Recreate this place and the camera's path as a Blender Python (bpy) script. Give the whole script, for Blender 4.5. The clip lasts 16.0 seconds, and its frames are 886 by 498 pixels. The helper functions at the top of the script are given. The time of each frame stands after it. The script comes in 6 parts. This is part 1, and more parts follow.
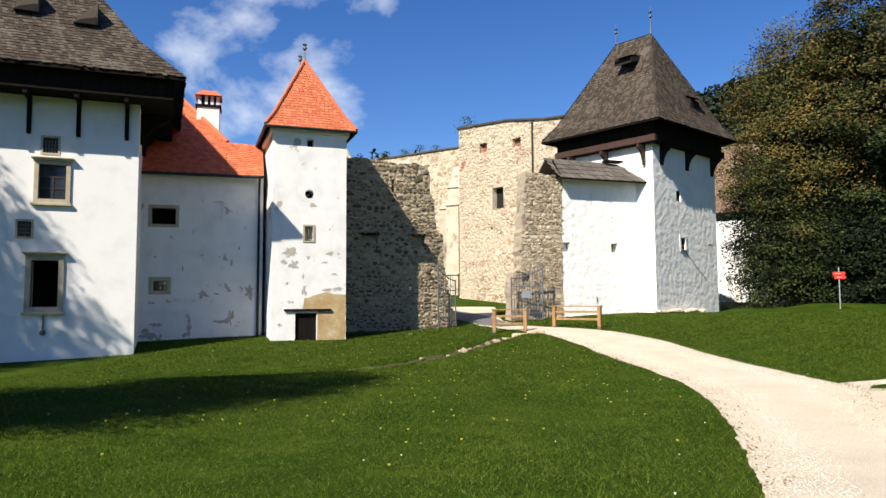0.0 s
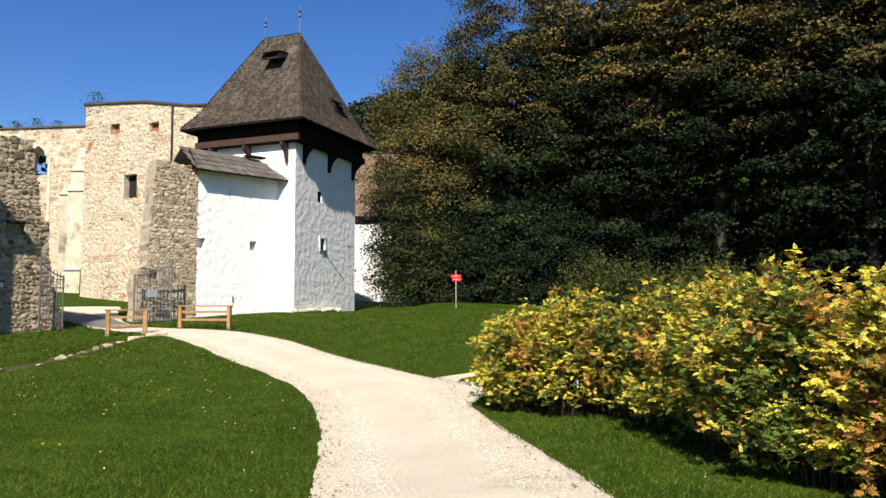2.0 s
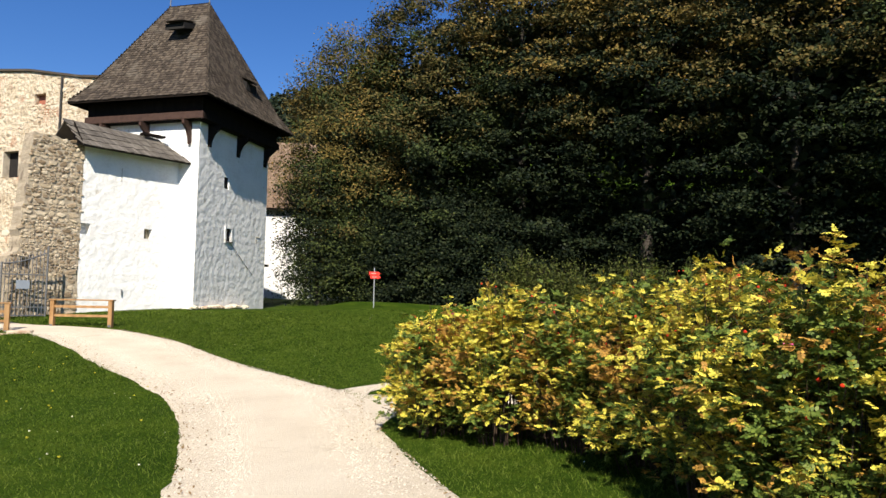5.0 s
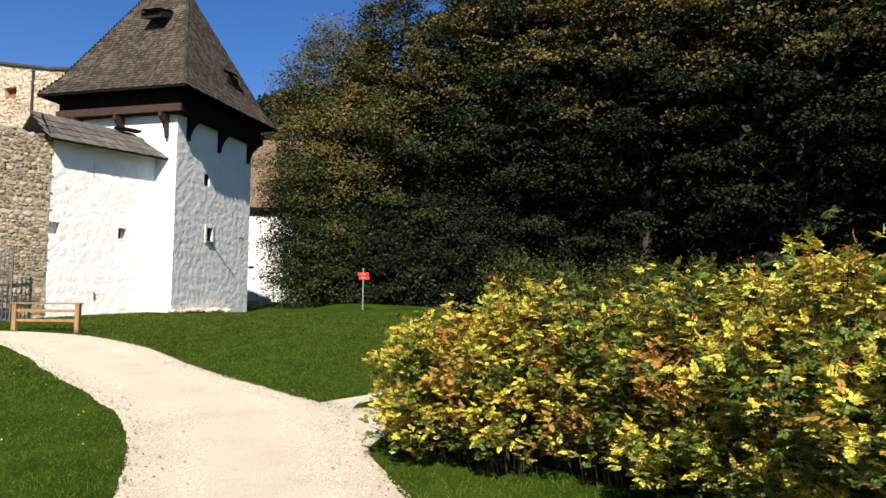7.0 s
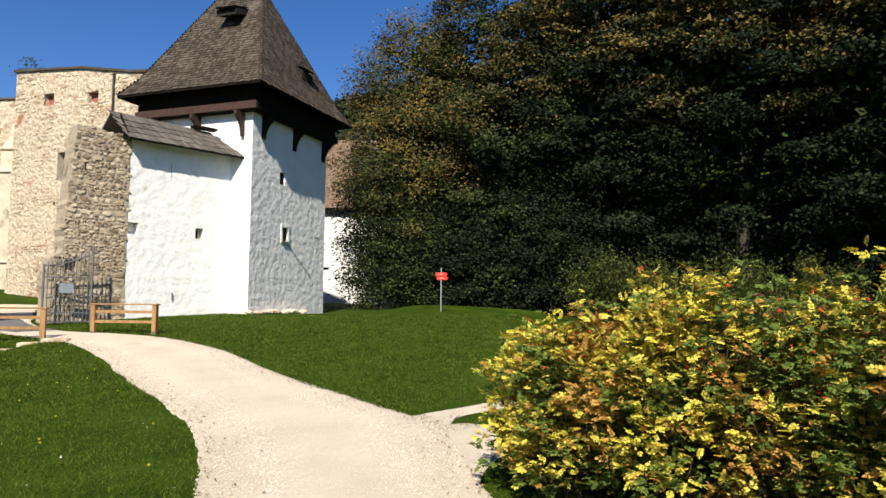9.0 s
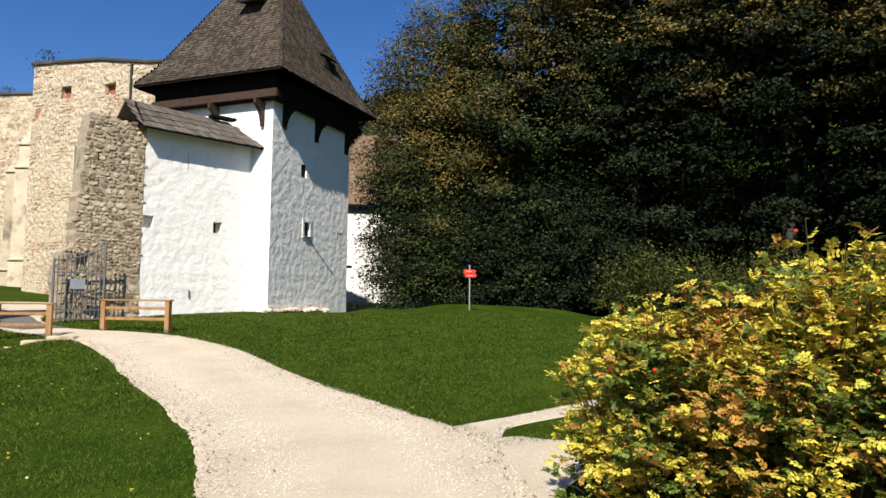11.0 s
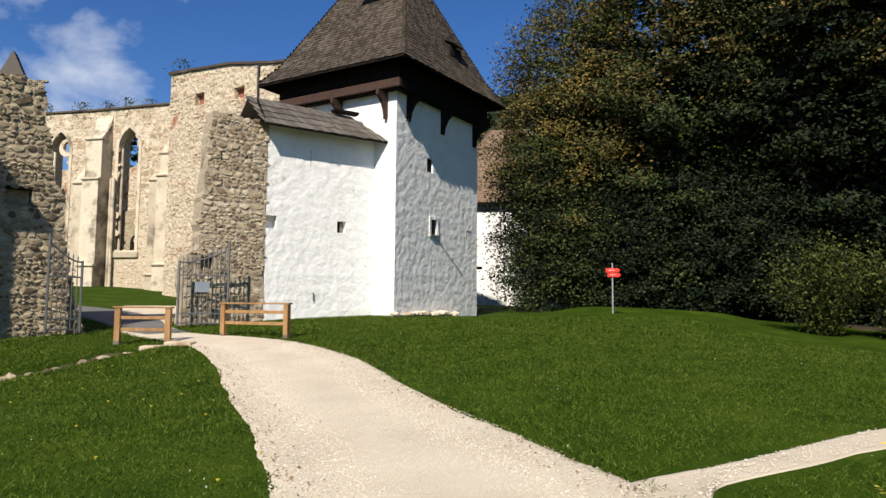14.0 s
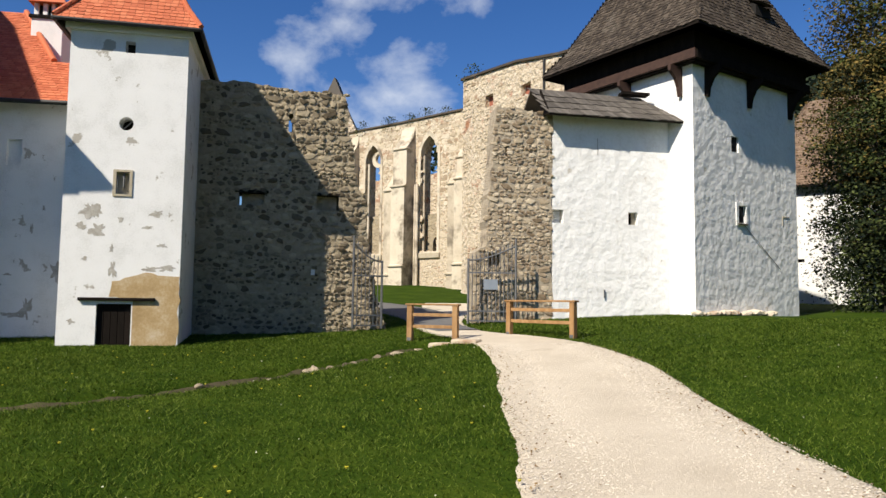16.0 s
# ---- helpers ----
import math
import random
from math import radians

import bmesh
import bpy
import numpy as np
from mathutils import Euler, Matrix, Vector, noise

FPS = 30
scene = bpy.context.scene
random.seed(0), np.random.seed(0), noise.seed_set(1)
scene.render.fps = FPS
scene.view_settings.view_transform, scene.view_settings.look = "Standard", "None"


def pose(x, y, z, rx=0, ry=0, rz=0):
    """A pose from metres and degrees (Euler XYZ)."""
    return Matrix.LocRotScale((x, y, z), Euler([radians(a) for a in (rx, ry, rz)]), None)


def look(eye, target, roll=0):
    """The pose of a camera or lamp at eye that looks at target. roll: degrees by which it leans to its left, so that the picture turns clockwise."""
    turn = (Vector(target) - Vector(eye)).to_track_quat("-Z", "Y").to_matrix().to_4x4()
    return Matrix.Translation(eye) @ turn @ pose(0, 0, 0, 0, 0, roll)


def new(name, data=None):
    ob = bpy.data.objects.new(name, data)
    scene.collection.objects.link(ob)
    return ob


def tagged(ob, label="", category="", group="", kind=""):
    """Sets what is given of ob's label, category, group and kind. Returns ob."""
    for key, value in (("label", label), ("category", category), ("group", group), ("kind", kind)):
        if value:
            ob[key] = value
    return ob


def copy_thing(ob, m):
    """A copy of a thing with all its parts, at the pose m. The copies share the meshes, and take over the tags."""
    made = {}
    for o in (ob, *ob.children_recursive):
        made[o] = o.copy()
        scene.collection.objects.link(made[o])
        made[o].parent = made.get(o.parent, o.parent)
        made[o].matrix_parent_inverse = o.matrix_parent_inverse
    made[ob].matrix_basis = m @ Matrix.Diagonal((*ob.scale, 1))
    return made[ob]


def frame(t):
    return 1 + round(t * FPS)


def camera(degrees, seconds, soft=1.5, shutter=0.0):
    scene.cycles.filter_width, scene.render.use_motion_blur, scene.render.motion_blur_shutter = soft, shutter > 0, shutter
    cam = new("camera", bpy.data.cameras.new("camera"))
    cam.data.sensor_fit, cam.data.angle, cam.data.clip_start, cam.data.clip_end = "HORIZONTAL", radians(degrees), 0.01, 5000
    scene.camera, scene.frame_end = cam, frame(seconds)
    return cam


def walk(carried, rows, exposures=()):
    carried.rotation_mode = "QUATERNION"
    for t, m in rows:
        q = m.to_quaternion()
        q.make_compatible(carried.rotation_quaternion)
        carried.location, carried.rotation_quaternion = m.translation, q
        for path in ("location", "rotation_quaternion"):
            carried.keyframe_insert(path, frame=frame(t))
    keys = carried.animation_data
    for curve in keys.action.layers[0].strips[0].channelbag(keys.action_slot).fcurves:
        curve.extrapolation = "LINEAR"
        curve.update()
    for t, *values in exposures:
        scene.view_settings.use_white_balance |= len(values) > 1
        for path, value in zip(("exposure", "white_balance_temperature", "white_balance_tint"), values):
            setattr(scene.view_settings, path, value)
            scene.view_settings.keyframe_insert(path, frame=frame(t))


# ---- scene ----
cam = camera(63.9, 16.0)
PATH = [
    (0, (0.123, 0.663, 1.391), (0.118, 2.657, 1.541), -0.3),
    (0.5, (0.434, 0.777, 1.397), (0.506, 2.77, 1.541), -0.7),
    (1, (0.76, 0.909, 1.402), (0.966, 2.893, 1.549), -0.4),
    (1.5, (1.058, 1.082, 1.408), (1.611, 2.998, 1.555), -0.2),
    (2, (1.32, 1.319, 1.41), (2.224, 3.097, 1.553), -0.2),
    (2.5, (1.523, 1.605, 1.409), (2.51, 3.34, 1.542), 0.3),
    (3, (1.735, 1.958, 1.407), (2.766, 3.666, 1.545), 0.3),
    (3.5, (1.972, 2.35, 1.406), (3.025, 4.044, 1.547), 0.1),
    (4, (2.201, 2.737, 1.403), (3.273, 4.419, 1.545), 0.4),
    (6.5, (3.323, 4.556, 1.324), (4.432, 6.214, 1.473), 0.7),
    (7, (3.507, 4.944, 1.32), (4.623, 6.597, 1.472), 0.5),
    (7.5, (3.674, 5.366, 1.327), (4.765, 7.035, 1.483), 0.6),
    (8, (3.79, 5.786, 1.326), (4.832, 7.487, 1.48), 0.8),
    (8.5, (3.86, 6.198, 1.308), (4.863, 7.922, 1.459), 0.5),
    (9, (3.923, 6.626, 1.277), (4.872, 8.38, 1.433), 0.5),
    (11.5, (4.602, 8.715, 1.103), (5.494, 10.498, 1.264), 0.7),
    (12, (4.739, 9.137, 1.101), (5.626, 10.923, 1.262), 0.8),
    (12.5, (4.893, 9.55, 1.107), (5.742, 11.353, 1.265), 0.5),
    (13, (5.033, 9.958, 1.108), (5.805, 11.795, 1.271), 0.7),
    (13.5, (5.174, 10.369, 1.112), (5.871, 12.236, 1.28), 0.6),
    (14, (5.326, 10.786, 1.12), (5.881, 12.7, 1.285), 0.5),
    (14.5, (5.455, 11.175, 1.133), (5.791, 13.14, 1.289), 0.9),
    (15, (5.558, 11.493, 1.137), (5.609, 13.486, 1.287), 0.5),
    (15.5, (5.67, 11.873, 1.13), (5.482, 13.858, 1.282), 0.6),
    (16, (5.782, 12.262, 1.118), (5.518, 14.238, 1.269), 0.7),
]
walk(cam, [(t, look(eye, target, roll)) for t, eye, target, roll in PATH], [(0, 0.75), (4, 0.72), (9, 0.62), (12, 0.48), (14, 0.42), (16, 0.45)])

# ---- world and sun ----
SUN = Vector((-0.575, -0.818, 0.92)).normalized()
world = bpy.data.worlds.new("world")
scene.world = world
world.use_nodes = True


def nodes_of(tree):
    tree.nodes.clear()

    def add(kind, **sets):
        n = tree.nodes.new(kind)
        for key, value in sets.items():
            if key in n.inputs:
                n.inputs[key].default_value = value
            else:
                setattr(n, key, value)
        return n

    return add, tree.links.new


def build_sky():
    add, link = nodes_of(world.node_tree)
    sky = add("ShaderNodeTexSky", sky_type="NISHITA", sun_disc=False)
    sky.sun_elevation = math.asin(SUN.z)
    sky.sun_rotation = math.atan2(SUN.x, SUN.y)
    sky.altitude, sky.air_density, sky.dust_density, sky.ozone_density = 450, 1.0, 0.25, 3.5
    deep = add("ShaderNodeHueSaturation", Hue=0.512, Saturation=1.28, Value=1.12)
    link(sky.outputs[0], deep.inputs["Color"])
    coord = add("ShaderNodeTexCoord")
    stretch = add("ShaderNodeMapping")
    stretch.inputs["Scale"].default_value = (1.0, 1.0, 1.5)
    link(coord.outputs["Generated"], stretch.inputs["Vector"])
    puff = add("ShaderNodeTexNoise", Scale=5.2, Detail=9, Roughness=0.55, Distortion=0.15)
    link(stretch.outputs[0], puff.inputs["Vector"])
    # two banks of fair-weather clouds above the church
    banks = []
    for turn, rise, inner, reach in ((-0.25, 17.5, 0.14, 11.5), (-0.27, 27.0, 0.11, 13.0)):
        near = add("ShaderNodeVectorMath", operation="DOT_PRODUCT")
        e = radians(rise)
        near.inputs[1].default_value = (math.sin(turn) * math.cos(e), math.cos(turn) * math.cos(e), math.sin(e))
        link(coord.outputs["Generated"], near.inputs[0])
        bank = add("ShaderNodeMapRange")
        for key, value in (("From Min", math.cos(radians(reach))), ("From Max", 1.0), ("To Min", -0.24), ("To Max", inner)):
            bank.inputs[key].default_value = value
        link(near.outputs["Value"], bank.inputs["Value"])
        banks.append(bank)
    zone = add("ShaderNodeMath", operation="MAXIMUM")
    link(banks[0].outputs[0], zone.inputs[0])
    link(banks[1].outputs[0], zone.inputs[1])
    total = add("ShaderNodeMath", operation="ADD")
    link(puff.outputs[0], total.inputs[0])
    link(zone.outputs[0], total.inputs[1])
    ramp = add("ShaderNodeValToRGB")
    ramp.color_ramp.elements[0].position, ramp.color_ramp.elements[1].position = 0.49, 0.74
    link(total.outputs[0], ramp.inputs[0])
    mix = add("ShaderNodeMix", data_type="RGBA")
    link(ramp.outputs[0], mix.inputs[0])
    link(deep.outputs[0], mix.inputs[6])
    mix.inputs[7].default_value = (8.6, 9.0, 9.6, 1)
    back = add("ShaderNodeBackground", Strength=0.074)
    link(mix.outputs[2], back.inputs[0])
    out = add("ShaderNodeOutputWorld")
    link(back.outputs[0], out.inputs[0])


build_sky()
sun_data = bpy.data.lights.new("sun", "SUN")
sun_data.energy, sun_data.angle, sun_data.color = 5.0, radians(0.55), (1.0, 0.92, 0.79)
sun = new("sun", sun_data)
sun.matrix_world = look(SUN * 60, (0, 0, 0))

# ---- materials ----
MATS = {}


def material(name, colors, scale=3.0, fine=40.0, rough=0.85, bump=0.3, dist=0.02, metal=0.0, island=0.0, spots=None, aniso=(1, 1, 1), pos=None, translucent=0.0, random_object=0.0, fine_mix=0.35, spec=0.3, lump=None):
    """A weathered surface: colours spread by two scales of noise, with relief and, where given, spots of a second colour."""
    m = bpy.data.materials.new(name)
    m.use_nodes = True
    add, link = nodes_of(m.node_tree)
    coord = add("ShaderNodeTexCoord")
    mp = add("ShaderNodeMapping")
    mp.inputs["Scale"].default_value = aniso
    link(coord.outputs["Object"], mp.inputs["Vector"])
    big = add("ShaderNodeTexNoise", Scale=scale, Detail=6, Roughness=0.6)
    small = add("ShaderNodeTexNoise", Scale=fine, Detail=4, Roughness=0.65)
    for n in (big, small):
        link(mp.outputs[0], n.inputs["Vector"])
    mixv = add("ShaderNodeMix", data_type="FLOAT")
    mixv.inputs[0].default_value = fine_mix
    link(big.outputs[0], mixv.inputs[2])
    link(small.outputs[0], mixv.inputs[3])
    value = mixv.outputs[0]
    for amount, source in ((island, "ShaderNodeNewGeometry"), (random_object, "ShaderNodeObjectInfo")):
        if amount:
            src = add(source)
            isl = add("ShaderNodeMix", data_type="FLOAT")
            isl.inputs[0].default_value = amount
            link(value, isl.inputs[2])
            rnd = src.outputs["Random Per Island"] if source.endswith("Geometry") else src.outputs["Random"]
            link(rnd, isl.inputs[3])
            value = isl.outputs[0]
    ramp = add("ShaderNodeValToRGB")
    el = ramp.color_ramp.elements
    n = len(colors)
    lo, hi = (0.05, 0.95) if island + random_object > 0.5 else (0.3, 0.7)
    spread = pos or [lo + (hi - lo) * i / max(1, n - 1) for i in range(n)]
    while len(el) < n:
        el.new(0.5)
    for e, p, c in zip(el, spread, colors):
        e.position, e.color = p, (*c, 1)
    link(value, ramp.inputs[0])
    color = ramp.outputs[0]
    if spots:
        tint, s_scale, lo, hi = spots
        sn = add("ShaderNodeTexNoise", Scale=s_scale, Detail=8, Roughness=0.62)
        link(coord.outputs["Object"], sn.inputs["Vector"])
        sr = add("ShaderNodeMapRange")
        sr.inputs["From Min"].default_value, sr.inputs["From Max"].default_value = lo, hi
        link(sn.outputs[0], sr.inputs["Value"])
        sm = add("ShaderNodeMix", data_type="RGBA")
        link(sr.outputs[0], sm.inputs[0])
        link(color, sm.inputs[6])
        sm.inputs[7].default_value = (*tint, 1)
        color = sm.outputs[2]
    b = add("ShaderNodeBsdfPrincipled", Roughness=rough, Metallic=metal)
    b.inputs["Specular IOR Level"].default_value = spec
    link(color, b.inputs["Base Color"])
    if bump:
        bp = add("ShaderNodeBump", Strength=bump, Distance=dist)
        link(mixv.outputs[0], bp.inputs["Height"])
        if lump:
            ln = add("ShaderNodeTexNoise", Scale=lump[0], Detail=2.5, Roughness=0.5)
            link(coord.outputs["Object"], ln.inputs["Vector"])
            lb = add("ShaderNodeBump", Strength=1.0, Distance=lump[1])
            link(ln.outputs[0], lb.inputs["Height"])
            link(lb.outputs[0], bp.inputs["Normal"])
        link(bp.outputs[0], b.inputs["Normal"])
    shader = b.outputs[0]
    if translucent:
        tr = add("ShaderNodeBsdfTranslucent")
        link(color, tr.inputs["Color"])
        ms = add("ShaderNodeMixShader")
        ms.inputs[0].default_value = translucent
        link(shader, ms.inputs[1])
        link(tr.outputs[0], ms.inputs[2])
        shader = ms.outputs[0]
    out = add("ShaderNodeOutputMaterial")
    link(shader, out.inputs[0])
    MATS[name] = m
    return m


PLASTER = material("lime_plaster", [(0.68, 0.66, 0.62), (0.82, 0.81, 0.78), (0.88, 0.87, 0.85)], 1.2, 9, 0.9, 0.5, 0.03, fine_mix=0.45, lump=(2.8, 0.06), spots=((0.55, 0.49, 0.40), 2.3, 0.64, 0.72))
SMOOTH_PLASTER = material("smooth_plaster", [(0.66, 0.65, 0.63), (0.80, 0.79, 0.77), (0.83, 0.82, 0.80)], 1.0, 25, 0.9, 0.15, 0.012)
WORN_PLASTER = material("worn_plaster", [(0.62, 0.61, 0.58), (0.79, 0.78, 0.76), (0.83, 0.82, 0.80)], 1.2, 22, 0.9, 0.2, 0.015, spots=((0.42, 0.39, 0.34), 1.5, 0.615, 0.64))
BARE = material("bare_render", [(0.29, 0.19, 0.085), (0.44, 0.31, 0.155), (0.60, 0.50, 0.36)], 1.3, 14, 0.95, 0.3, 0.02)
GREY_PATCH = material("grey_mortar_patch", [(0.27, 0.245, 0.21), (0.42, 0.39, 0.34), (0.62, 0.60, 0.56)], 7, 34, 0.95, 0.5, 0.03)
MORTAR = material("lime_mortar", [(0.24, 0.195, 0.13), (0.34, 0.28, 0.19), (0.44, 0.365, 0.255)], 2.5, 30, 0.97, 0.8, 0.05, lump=(6, 0.12))
STONE = material("rubble_stone", [(0.10, 0.078, 0.05), (0.20, 0.16, 0.105), (0.30, 0.245, 0.165), (0.42, 0.345, 0.235)], 3, 22, 0.95, 0.6, 0.025, random_object=0.5)
STONE_MASS = material("rubble_stone_mass", [(0.10, 0.078, 0.05), (0.20, 0.16, 0.105), (0.30, 0.245, 0.165), (0.42, 0.345, 0.235)], 3, 22, 0.95, 0.6, 0.025, island=0.5)
PALE_STONE = material("pale_ruin_stone", [(0.30, 0.225, 0.145), (0.46, 0.375, 0.265), (0.56, 0.475, 0.35), (0.62, 0.545, 0.42)], 1.0, 9, 0.95, 0.8, 0.06, island=0.4, spots=((0.34, 0.23, 0.15), 1.5, 0.52, 0.62))
PALE_MORTAR = material("pale_mortar", [(0.20, 0.135, 0.08), (0.46, 0.37, 0.255), (0.62, 0.53, 0.40), (0.76, 0.70, 0.60)], 0.8, 4.5, 0.96, 1.0, 0.14, spots=((0.33, 0.16, 0.085), 0.8, 0.54, 0.66), lump=(4, 0.2), fine_mix=0.5)
ASHLAR = material("pale_ashlar", [(0.40, 0.33, 0.24), (0.56, 0.48, 0.36), (0.66, 0.58, 0.45)], 0.9, 6, 0.9, 0.5, 0.04, random_object=0.25, spots=((0.20, 0.165, 0.12), 0.8, 0.5, 0.66))
SHINGLE = material("weathered_shingle", [(0.022, 0.017, 0.012), (0.056, 0.042, 0.030), (0.12, 0.095, 0.07)], 2, 20, 0.9, 0.4, 0.01, island=0.68, spots=((0.13, 0.11, 0.085), 0.9, 0.54, 0.72))
GREY_BOARD = material("grey_board", [(0.055, 0.048, 0.040), (0.115, 0.10, 0.084), (0.19, 0.168, 0.142)], 4, 30, 0.9, 0.5, 0.01, island=0.55, aniso=(1, 1, 0.3))
OLD_SHINGLE = material("brown_shingle", [(0.10, 0.065, 0.045), (0.19, 0.13, 0.09), (0.26, 0.19, 0.13)], 2, 20, 0.9, 0.4, 0.01, island=0.6)
TILE = material("clay_tile", [(0.38, 0.095, 0.042), (0.52, 0.145, 0.065), (0.62, 0.21, 0.10)], 2, 25, 0.8, 0.25, 0.008, island=0.6)
# Plain dark timber; on the tower eaves it also carries the shade in its colour.
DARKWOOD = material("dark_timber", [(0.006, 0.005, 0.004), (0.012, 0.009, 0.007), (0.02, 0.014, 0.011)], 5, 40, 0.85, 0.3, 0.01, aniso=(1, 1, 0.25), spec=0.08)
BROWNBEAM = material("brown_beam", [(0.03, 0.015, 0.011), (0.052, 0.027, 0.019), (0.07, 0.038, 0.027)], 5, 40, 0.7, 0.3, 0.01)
FENCEWOOD = material("oiled_fence_wood", [(0.20, 0.105, 0.04), (0.32, 0.18, 0.075), (0.42, 0.26, 0.125)], 6, 50, 0.7, 0.35, 0.01, aniso=(1, 1, 0.2))
FRAMESTONE = material("cut_stone_frame", [(0.30, 0.25, 0.17), (0.43, 0.37, 0.27), (0.50, 0.44, 0.33)], 3, 30, 0.85, 0.3, 0.01)
DARKFRAME = material("dark_window_frame", [(0.03, 0.022, 0.018), (0.055, 0.04, 0.03)], 6, 40, 0.6, 0.1, 0.005)
IRON = material("wrought_iron", [(0.12, 0.12, 0.122), (0.22, 0.22, 0.22)], 8, 60, 0.6, 0.2, 0.004, metal=0.6)
ZINC = material("galvanised_steel", [(0.45, 0.46, 0.47), (0.6, 0.61, 0.62)], 5, 40, 0.45, 0.1, 0.003, metal=0.7)
BLACKPIPE = material("black_downpipe", [(0.015, 0.014, 0.014), (0.03, 0.03, 0.03)], 5, 40, 0.5, 0.1, 0.003)
# Near-black backing: the unlit depth of openings is put into its colour.
SHADEBACK = material("interior_shade", [(0.012, 0.011, 0.010), (0.022, 0.02, 0.018)], 2, 10, 0.95, 0)
RED = material("red_sign_paint", [(0.62, 0.03, 0.018), (0.72, 0.045, 0.028)], 4, 30, 0.5, 0.05, 0.003)
SIGNWHITE = material("white_sign_mark", [(0.7, 0.30, 0.26), (0.74, 0.36, 0.32)], 4, 30, 0.6, 0)
WHITEPAPER = material("white_notice", [(0.7, 0.7, 0.68), (0.78, 0.78, 0.76)], 4, 30, 0.6, 0)
BLUEGREY = material("grey_plate", [(0.20, 0.23, 0.27), (0.27, 0.30, 0.34)], 4, 30, 0.5, 0.05, 0.003)
LAWN = material("lawn_turf", [(0.012, 0.028, 0.003), (0.031, 0.058, 0.005), (0.078, 0.105, 0.011)], 0.8, 26, 0.9, 0.9, 0.05, spots=((0.11, 0.105, 0.045), 0.5, 0.68, 0.8), fine_mix=0.5, spec=0.03)
BLADE = material("grass_blade", [(0.016, 0.039, 0.004), (0.050, 0.090, 0.008), (0.096, 0.14, 0.014), (0.15, 0.195, 0.034)], 0.9, 6, 0.7, 0, island=0.5, translucent=0.3, spec=0.06)
GRAVEL = material("limestone_gravel", [(0.42, 0.355, 0.265), (0.56, 0.485, 0.375), (0.65, 0.58, 0.46)], 0.7, 55, 0.95, 0.8, 0.02, spots=((0.34, 0.275, 0.185), 0.6, 0.6, 0.76), fine_mix=0.55)
PEBBLE = material("gravel_stones", [(0.30, 0.26, 0.20), (0.54, 0.47, 0.38), (0.68, 0.62, 0.52)], 4, 30, 0.9, 0.2, 0.004, island=0.75)
ASPHALT = material("asphalt_lane", [(0.10, 0.098, 0.095), (0.15, 0.147, 0.142)], 1, 60, 0.9, 0.4, 0.008)
EARTH = material("damp_earth", [(0.04, 0.035, 0.018), (0.085, 0.068, 0.035), (0.07, 0.085, 0.02)], 3, 25, 0.95, 0.7, 0.03)
# Trunks and limbs take a dark grey tone with the crown's shade in it.
BARK = material("shaded_bark", [(0.025, 0.02, 0.016), (0.05, 0.042, 0.034), (0.08, 0.068, 0.055)], 4, 30, 0.95, 0.8, 0.03, aniso=(1, 1, 0.25))
CANE = material("thorny_cane", [(0.03, 0.02, 0.014), (0.075, 0.048, 0.03)], 9, 60, 0.85, 0.3, 0.004)
# Very dark leaf tone: shade inside and under the crowns is in it.
LEAF_SHADED = material("shaded_broadleaf", [(0.005, 0.009, 0.005), (0.009, 0.016, 0.008), (0.017, 0.026, 0.011), (0.032, 0.040, 0.016)], 0.25, 4, 0.6, 0, island=0.5, translucent=0.1, spec=0.08)
LEAF_MID = material("green_broadleaf", [(0.013, 0.021, 0.008), (0.027, 0.041, 0.013), (0.046, 0.062, 0.02), (0.074, 0.088, 0.027)], 0.25, 4, 0.6, 0, island=0.5, translucent=0.1, spec=0.08)
LEAF_AUTUMN = material("turning_broadleaf", [(0.062, 0.058, 0.018), (0.12, 0.098, 0.028), (0.18, 0.13, 0.036), (0.25, 0.157, 0.045)], 0.25, 4, 0.6, 0, island=0.34, translucent=0.12, spec=0.08)
LEAF_LIGHT = material("fresh_broadleaf", [(0.028, 0.041, 0.013), (0.054, 0.07, 0.02), (0.088, 0.106, 0.03)], 0.3, 4, 0.55, 0, island=0.5, translucent=0.15, spec=0.08)
LEAF_OLIVE = material("olive_broadleaf", [(0.032, 0.037, 0.012), (0.062, 0.060, 0.019), (0.102, 0.085, 0.027), (0.145, 0.102, 0.034)], 0.2, 3, 0.6, 0, island=0.5, translucent=0.12, spec=0.08)
LEAF_SHRUB = material("shrub_leaf", [(0.04, 0.053, 0.014), (0.075, 0.092, 0.022), (0.12, 0.132, 0.032)], 0.5, 5, 0.55, 0, island=0.5, translucent=0.22, spec=0.1)
NEEDLE = material("far_conifer", [(0.008, 0.016, 0.009), (0.016, 0.028, 0.013), (0.03, 0.042, 0.018)], 0.06, 1.5, 0.9, 0, island=0.5)
ROSE_GREEN = material("rose_leaf_green", [(0.035, 0.062, 0.012), (0.07, 0.11, 0.02), (0.13, 0.175, 0.032), (0.25, 0.28, 0.05)], 2.0, 9, 0.5, 0, island=0.6, translucent=0.16, spec=0.15)
ROSE_YELLOW = material("rose_leaf_yellow", [(0.20, 0.22, 0.03), (0.45, 0.41, 0.05), (0.70, 0.59, 0.09), (0.72, 0.42, 0.06)], 2.0, 9, 0.5, 0, island=0.6, translucent=0.16, spec=0.15)
ROSE_RUST = material("rose_leaf_rust", [(0.18, 0.105, 0.03), (0.38, 0.21, 0.045), (0.62, 0.34, 0.065)], 2.0, 9, 0.6, 0, island=0.6, translucent=0.16, spec=0.15)
